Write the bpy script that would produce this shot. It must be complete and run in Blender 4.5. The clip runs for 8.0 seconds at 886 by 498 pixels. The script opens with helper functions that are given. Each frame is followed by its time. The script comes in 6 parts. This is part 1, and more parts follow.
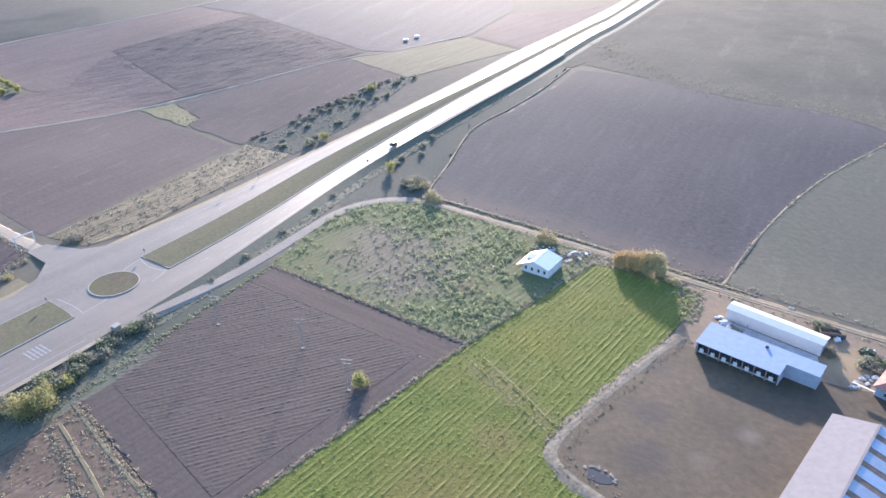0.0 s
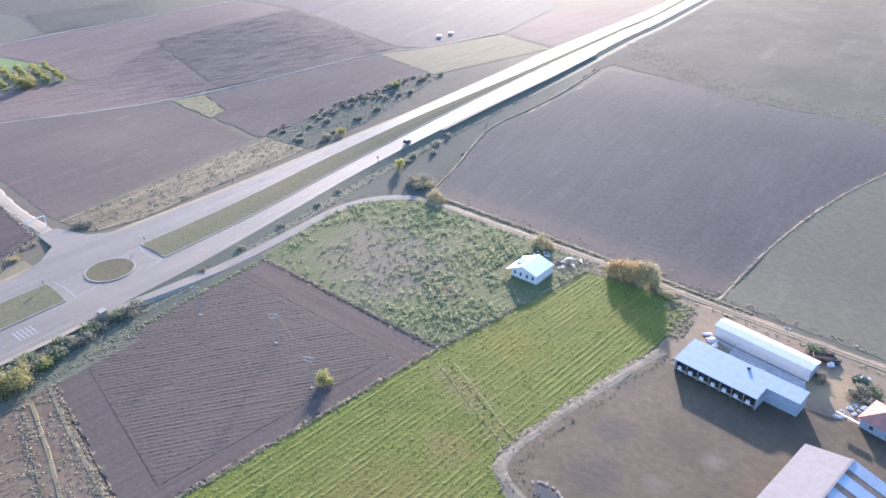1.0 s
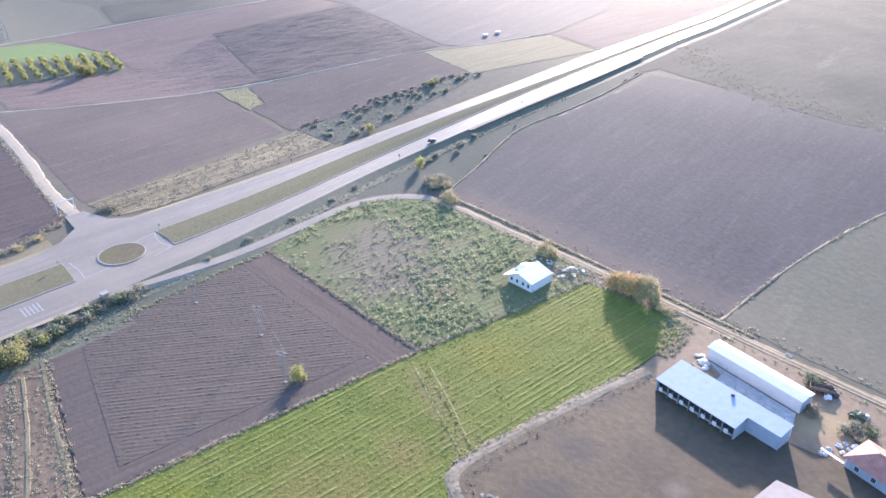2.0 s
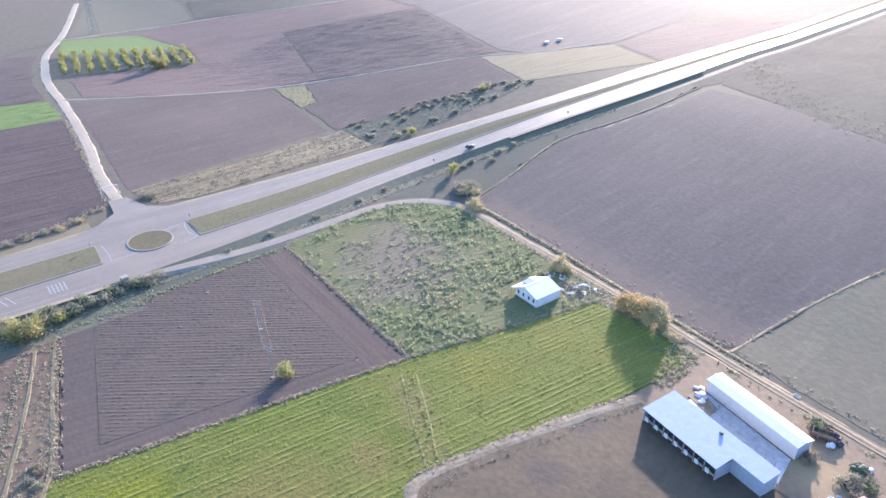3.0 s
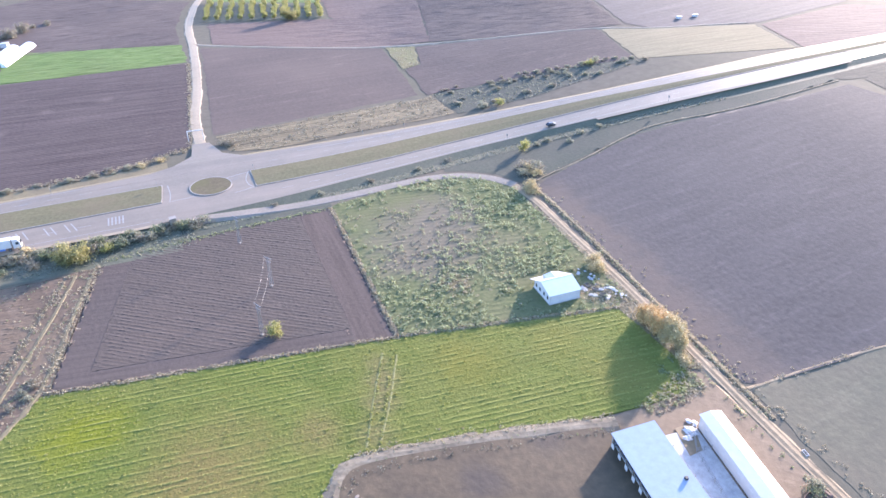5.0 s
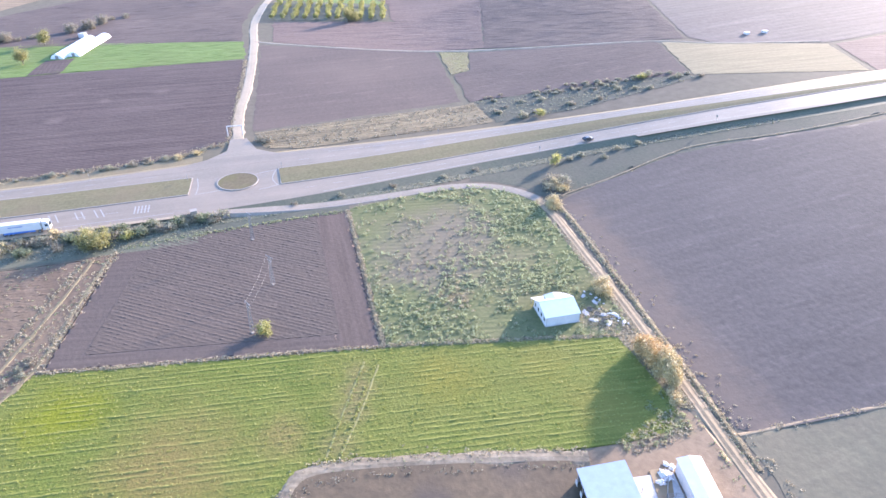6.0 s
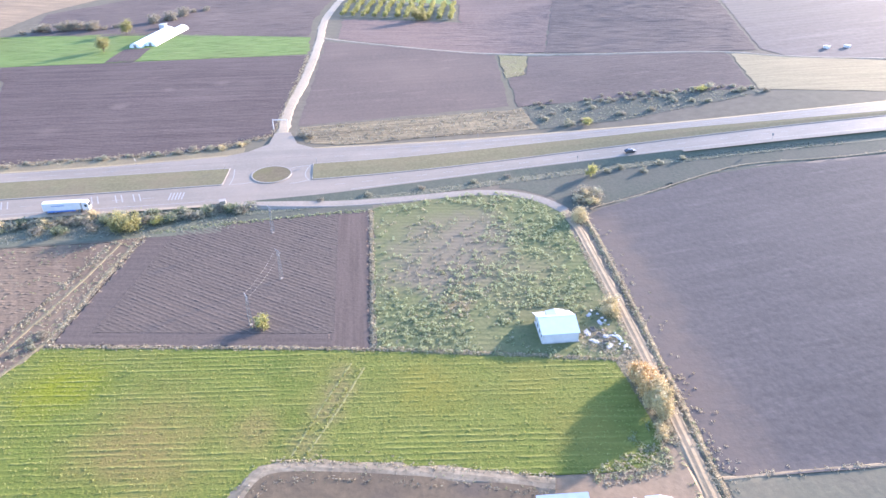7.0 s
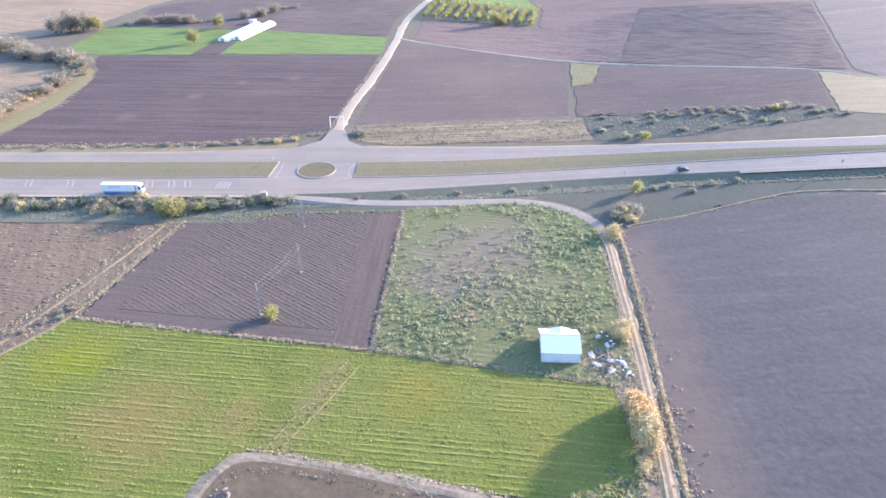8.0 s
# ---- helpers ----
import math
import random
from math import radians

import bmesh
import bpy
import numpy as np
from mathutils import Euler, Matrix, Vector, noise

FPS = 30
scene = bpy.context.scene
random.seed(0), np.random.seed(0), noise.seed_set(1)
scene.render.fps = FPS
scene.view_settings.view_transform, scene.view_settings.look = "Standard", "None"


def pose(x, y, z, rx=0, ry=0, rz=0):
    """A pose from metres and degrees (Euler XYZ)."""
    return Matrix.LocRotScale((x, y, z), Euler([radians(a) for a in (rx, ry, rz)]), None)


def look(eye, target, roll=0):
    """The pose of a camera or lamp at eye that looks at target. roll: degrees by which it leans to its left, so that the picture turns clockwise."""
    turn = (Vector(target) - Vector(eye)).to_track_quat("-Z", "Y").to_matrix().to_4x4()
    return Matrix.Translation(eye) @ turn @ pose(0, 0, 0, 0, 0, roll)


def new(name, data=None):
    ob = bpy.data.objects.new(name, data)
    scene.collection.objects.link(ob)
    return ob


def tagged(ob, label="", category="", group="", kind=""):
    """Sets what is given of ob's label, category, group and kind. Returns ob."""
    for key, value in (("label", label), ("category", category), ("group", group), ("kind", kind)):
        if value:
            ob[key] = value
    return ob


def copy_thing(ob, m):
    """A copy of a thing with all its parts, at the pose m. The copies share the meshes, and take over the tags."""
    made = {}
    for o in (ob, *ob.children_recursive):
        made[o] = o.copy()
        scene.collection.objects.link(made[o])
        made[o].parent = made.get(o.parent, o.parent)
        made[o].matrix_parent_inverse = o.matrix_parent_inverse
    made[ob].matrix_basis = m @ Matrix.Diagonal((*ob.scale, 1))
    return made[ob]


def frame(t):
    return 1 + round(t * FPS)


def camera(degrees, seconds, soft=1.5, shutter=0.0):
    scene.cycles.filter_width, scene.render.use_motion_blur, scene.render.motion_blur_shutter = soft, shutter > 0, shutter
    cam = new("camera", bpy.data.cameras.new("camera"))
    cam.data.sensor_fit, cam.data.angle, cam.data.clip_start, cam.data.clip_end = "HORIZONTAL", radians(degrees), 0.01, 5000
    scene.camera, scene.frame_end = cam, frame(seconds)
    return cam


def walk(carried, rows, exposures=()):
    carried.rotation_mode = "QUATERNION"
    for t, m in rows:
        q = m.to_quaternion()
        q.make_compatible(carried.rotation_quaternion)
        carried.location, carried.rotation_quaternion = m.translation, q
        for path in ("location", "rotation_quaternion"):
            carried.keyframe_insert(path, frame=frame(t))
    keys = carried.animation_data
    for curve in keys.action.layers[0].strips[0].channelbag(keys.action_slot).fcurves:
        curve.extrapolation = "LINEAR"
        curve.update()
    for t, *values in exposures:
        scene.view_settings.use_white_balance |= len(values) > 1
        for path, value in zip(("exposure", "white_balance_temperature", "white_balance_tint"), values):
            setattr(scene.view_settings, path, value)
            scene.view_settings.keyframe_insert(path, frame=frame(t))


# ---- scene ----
cam = camera(64.6, 8.0, soft=1.5)
PATH = [
    (0, (2.364, 0.825, 111.642), (1.399, 2.289, 110.68), -0.4),
    (0.5, (10.454, 8.209, 111.653), (9.422, 9.624, 110.686), -0.5),
    (1, (18.245, 15.934, 111.681), (17.147, 17.295, 110.71), -0.6),
    (2.5, (39.695, 41.071, 111.877), (38.371, 42.214, 110.908), -0.7),
    (3, (45.512, 49.999, 111.886), (44.114, 51.055, 110.92), -0.5),
    (3.5, (50.049, 59.126, 111.865), (48.616, 60.096, 110.863), -0.1),
    (4, (53.483, 68.341, 111.818), (51.997, 69.204, 110.794), -0.5),
    (4.5, (55.994, 78.014, 111.783), (54.462, 78.767, 110.741), -0.7),
    (6, (60.72, 109.182, 111.615), (59.069, 109.624, 110.577), -0.3),
    (6.5, (61.465, 119.895, 111.573), (59.789, 120.237, 110.537), -0.4),
    (7, (61.611, 130.899, 111.542), (59.913, 131.107, 110.505), -0.4),
    (7.5, (61.276, 142.061, 111.528), (59.565, 142.123, 110.495), -0.4),
    (8, (60.688, 153.363, 111.523), (58.974, 153.299, 110.494), -0.6),
]
walk(cam, [(t, look(eye, target, roll)) for t, eye, target, roll in PATH],
     exposures=[(0.0, 2.32, 6020, 22), (1.0, 2.46, 6020, 23), (2.5, 2.61, 6080, 25), (3.5, 2.53, 6080, 25), (4.0, 2.70, 6100, 25), (4.5, 2.74, 6120, 26), (6.0, 2.94, 6230, 27), (7.0, 3.02, 6260, 27), (8.0, 2.90, 6280, 27)])

# ---------------------------------------------------------------- light
SUN_AZ, SUN_EL = math.atan2(-0.51, 0.86), radians(13.8)
world = bpy.data.worlds.new("sky")
scene.world = world
world.use_nodes = True
wn = world.node_tree.nodes
sky = wn.new("ShaderNodeTexSky")
sky.sky_type, sky.sun_disc = "NISHITA", False
sky.sun_elevation, sky.sun_rotation = SUN_EL, SUN_AZ
sky.air_density, sky.dust_density, sky.ozone_density = 1.2, 1.0, 4.0
world.node_tree.links.new(sky.outputs[0], wn["Background"].inputs[0])
wn["Background"].inputs[1].default_value = 0.145
sun_data = bpy.data.lights.new("sun", "SUN")
sun_data.energy, sun_data.angle, sun_data.color = 2.8, radians(1.5), (1.0, 0.89, 0.72)
sun = new("sun", sun_data)
toward = Vector((math.sin(SUN_AZ) * math.cos(SUN_EL), math.cos(SUN_AZ) * math.cos(SUN_EL), math.sin(SUN_EL)))
sun.matrix_world = look(toward * 300, (0, 0, 0))

rng = np.random.default_rng(7)


# ---------------------------------------------------------------- materials
def nodes_of(name):
    m = bpy.data.materials.new(name)
    m.use_nodes = True
    n, l = m.node_tree.nodes, m.node_tree.links
    return m, n, l, n["Principled BSDF"]


def ramp(n, stops):
    r = n.new("ShaderNodeValToRGB")
    e = r.color_ramp.elements
    while len(e) < len(stops):
        e.new(0.5)
    for k, (p, c) in enumerate(stops):
        e[k].position, e[k].color = p, (*c, 1)
    return r


def noise_at(n, l, scale, detail=4.0, stretch=None, turn=0.0, rough=0.6):
    """World-sized noise; stretch draws it out along the direction turn."""
    g = n.new("ShaderNodeNewGeometry")
    mp = n.new("ShaderNodeMapping")
    mp.vector_type = "TEXTURE"
    mp.inputs["Rotation"].default_value = (0, 0, radians(turn))
    if stretch:
        mp.inputs["Scale"].default_value = (stretch, 1, 1)
    l.new(g.outputs["Position"], mp.inputs[0])
    t = n.new("ShaderNodeTexNoise")
    t.inputs["Scale"].default_value, t.inputs["Detail"].default_value, t.inputs["Roughness"].default_value = scale, detail, rough
    l.new(mp.outputs[0], t.inputs["Vector"])
    return t


def mix(n, l, a, b, factor, kind="MIX"):
    m = n.new("ShaderNodeMix")
    m.data_type, m.blend_type = "RGBA", kind
    for v, k in ((factor, 0), (a, 6), (b, 7)):
        if isinstance(v, (int, float)):
            m.inputs[k].default_value = v
        elif isinstance(v, tuple):
            m.inputs[k].default_value = (*v, 1)
        else:
            l.new(v, m.inputs[k])
    return m.outputs[2]


def earth(name, low, high, stain, big=0.03, fine=0.8, turn=None, streak=0.0, rows=0.6, rough=0.85, bump=0.4, stained=0.5, gloss=0.3, fleck=None, bare=None, crest=None):
    """Soil, grass or gravel: broad patches, fine grain, drawn-out streaks along the rows."""
    m, n, l, p = nodes_of(name)
    grain = noise_at(n, l, fine, 6)
    r = ramp(n, [(0.3, low), (0.7, high)])
    l.new(grain.outputs[0], r.inputs[0])
    col = r.outputs[0]
    patch = noise_at(n, l, big, 5)
    pr = ramp(n, [(0.42, (0, 0, 0)), (0.66, (1, 1, 1))])
    l.new(patch.outputs[0], pr.inputs[0])
    k = n.new("ShaderNodeMath")
    k.operation = "MULTIPLY"
    l.new(pr.outputs[0], k.inputs[0])
    k.inputs[1].default_value = stained
    col = mix(n, l, col, stain, k.outputs[0])
    if turn is not None:
        s = noise_at(n, l, rows, 3, 30, turn)
        sr = ramp(n, [(0.35, (1 - streak,) * 3), (0.65, (1 + streak,) * 3)])
        l.new(s.outputs[0], sr.inputs[0])
        col = mix(n, l, col, sr.outputs[0], 1.0, "MULTIPLY")
    if fleck:
        # pale streaks of drier clods
        fs, ft, fa, fl = fleck
        f = noise_at(n, l, fs, 6, 5, ft, 0.75)
        fr = ramp(n, [(fl, (1, 1, 1)), (fl + 0.12, (1 + fa, 1 + fa * 0.95, 1 + fa * 0.9))])
        l.new(f.outputs[0], fr.inputs[0])
        col = mix(n, l, col, fr.outputs[0], 1.0, "MULTIPLY")
    if bare:
        # worn or ripe patches with ragged edges
        g = n.new("ShaderNodeNewGeometry")
        wob = noise_at(n, l, 0.11, 6, rough=0.7)
        for where, reach, tone, amount in bare:
            dist = n.new("ShaderNodeVectorMath")
            dist.operation = "DISTANCE"
            l.new(g.outputs["Position"], dist.inputs[0])
            dist.inputs[1].default_value = (*where, 0)
            m1 = n.new("ShaderNodeMath")
            m1.operation = "MULTIPLY_ADD"
            l.new(wob.outputs[0], m1.inputs[0])
            m1.inputs[1].default_value = reach * 1.6
            l.new(dist.outputs["Value"], m1.inputs[2])
            m2 = n.new("ShaderNodeMapRange")
            m2.interpolation_type = "SMOOTHSTEP"
            l.new(m1.outputs[0], m2.inputs[0])
            m2.inputs[1].default_value, m2.inputs[2].default_value, m2.inputs[3].default_value, m2.inputs[4].default_value = reach * 0.9, reach * 2.0, amount, 0.0
            col = mix(n, l, col, tone, m2.outputs[0])
    if crest:
        # drier cut grass lying on the raised rows
        low_z, high_z, tone, amount = crest
        gz = n.new("ShaderNodeNewGeometry")
        sep = n.new("ShaderNodeSeparateXYZ")
        l.new(gz.outputs["Position"], sep.inputs[0])
        mr = n.new("ShaderNodeMapRange")
        l.new(sep.outputs[2], mr.inputs[0])
        mr.inputs[1].default_value, mr.inputs[2].default_value, mr.inputs[3].default_value, mr.inputs[4].default_value = low_z, high_z, 0.0, amount
        col = mix(n, l, col, tone, mr.outputs[0])
    l.new(col, p.inputs["Base Color"])
    p.inputs["Roughness"].default_value = rough
    p.inputs["Specular IOR Level"].default_value = gloss
    b = n.new("ShaderNodeBump")
    b.inputs["Strength"].default_value, b.inputs["Distance"].default_value = bump, 0.25
    l.new(grain.outputs[0], b.inputs["Height"])
    l.new(b.outputs[0], p.inputs["Normal"])
    return m


def leafy(name, colours, glow=0.35):
    """Leaves and stalks: each its own shade, light shining through."""
    m, n, l, p = nodes_of(name)
    g = n.new("ShaderNodeNewGeometry")
    r = ramp(n, [(i / max(1, len(colours) - 1), c) for i, c in enumerate(colours)])
    l.new(g.outputs["Random Per Island"], r.inputs[0])
    l.new(r.outputs[0], p.inputs["Base Color"])
    p.inputs["Roughness"].default_value = 0.6
    t = n.new("ShaderNodeBsdfTranslucent")
    l.new(r.outputs[0], t.inputs[0])
    x = n.new("ShaderNodeMixShader")
    x.inputs[0].default_value = glow
    l.new(p.outputs[0], x.inputs[1])
    l.new(t.outputs[0], x.inputs[2])
    l.new(x.outputs[0], n["Material Output"].inputs[0])
    return m


def paint(name, colour, rough=0.5, metal=0.0, wear=0.12, scale=0.7, gloss=0.5):
    """Sheet metal, plaster, concrete or plastic with weathering."""
    m, n, l, p = nodes_of(name)
    a = noise_at(n, l, scale, 6)
    b = noise_at(n, l, scale * 9, 3)
    r = ramp(n, [(0.3, tuple(c * (1 - wear) for c in colour)), (0.7, tuple(min(1, c * (1 + wear * 0.5)) for c in colour))])
    l.new(a.outputs[0], r.inputs[0])
    r2 = ramp(n, [(0.3, (1 - wear * 0.6,) * 3), (0.6, (1, 1, 1))])
    l.new(b.outputs[0], r2.inputs[0])
    l.new(mix(n, l, r.outputs[0], r2.outputs[0], 1.0, "MULTIPLY"), p.inputs["Base Color"])
    p.inputs["Roughness"].default_value, p.inputs["Metallic"].default_value = rough, metal
    p.inputs["Specular IOR Level"].default_value = gloss
    return m


MUD = [((-26, 130), 6, (0.050, 0.040, 0.034), 0.7), ((-22, 116), 7, (0.050, 0.040, 0.034), 0.7), ((-5, 135), 3, (0.16, 0.13, 0.10), 0.5), ((-30, 148), 5, (0.06, 0.047, 0.038), 0.6), ((-12, 122), 4, (0.15, 0.12, 0.09), 0.4)]
SOIL = dict(rough=0.9, bump=0.35, gloss=0.12)
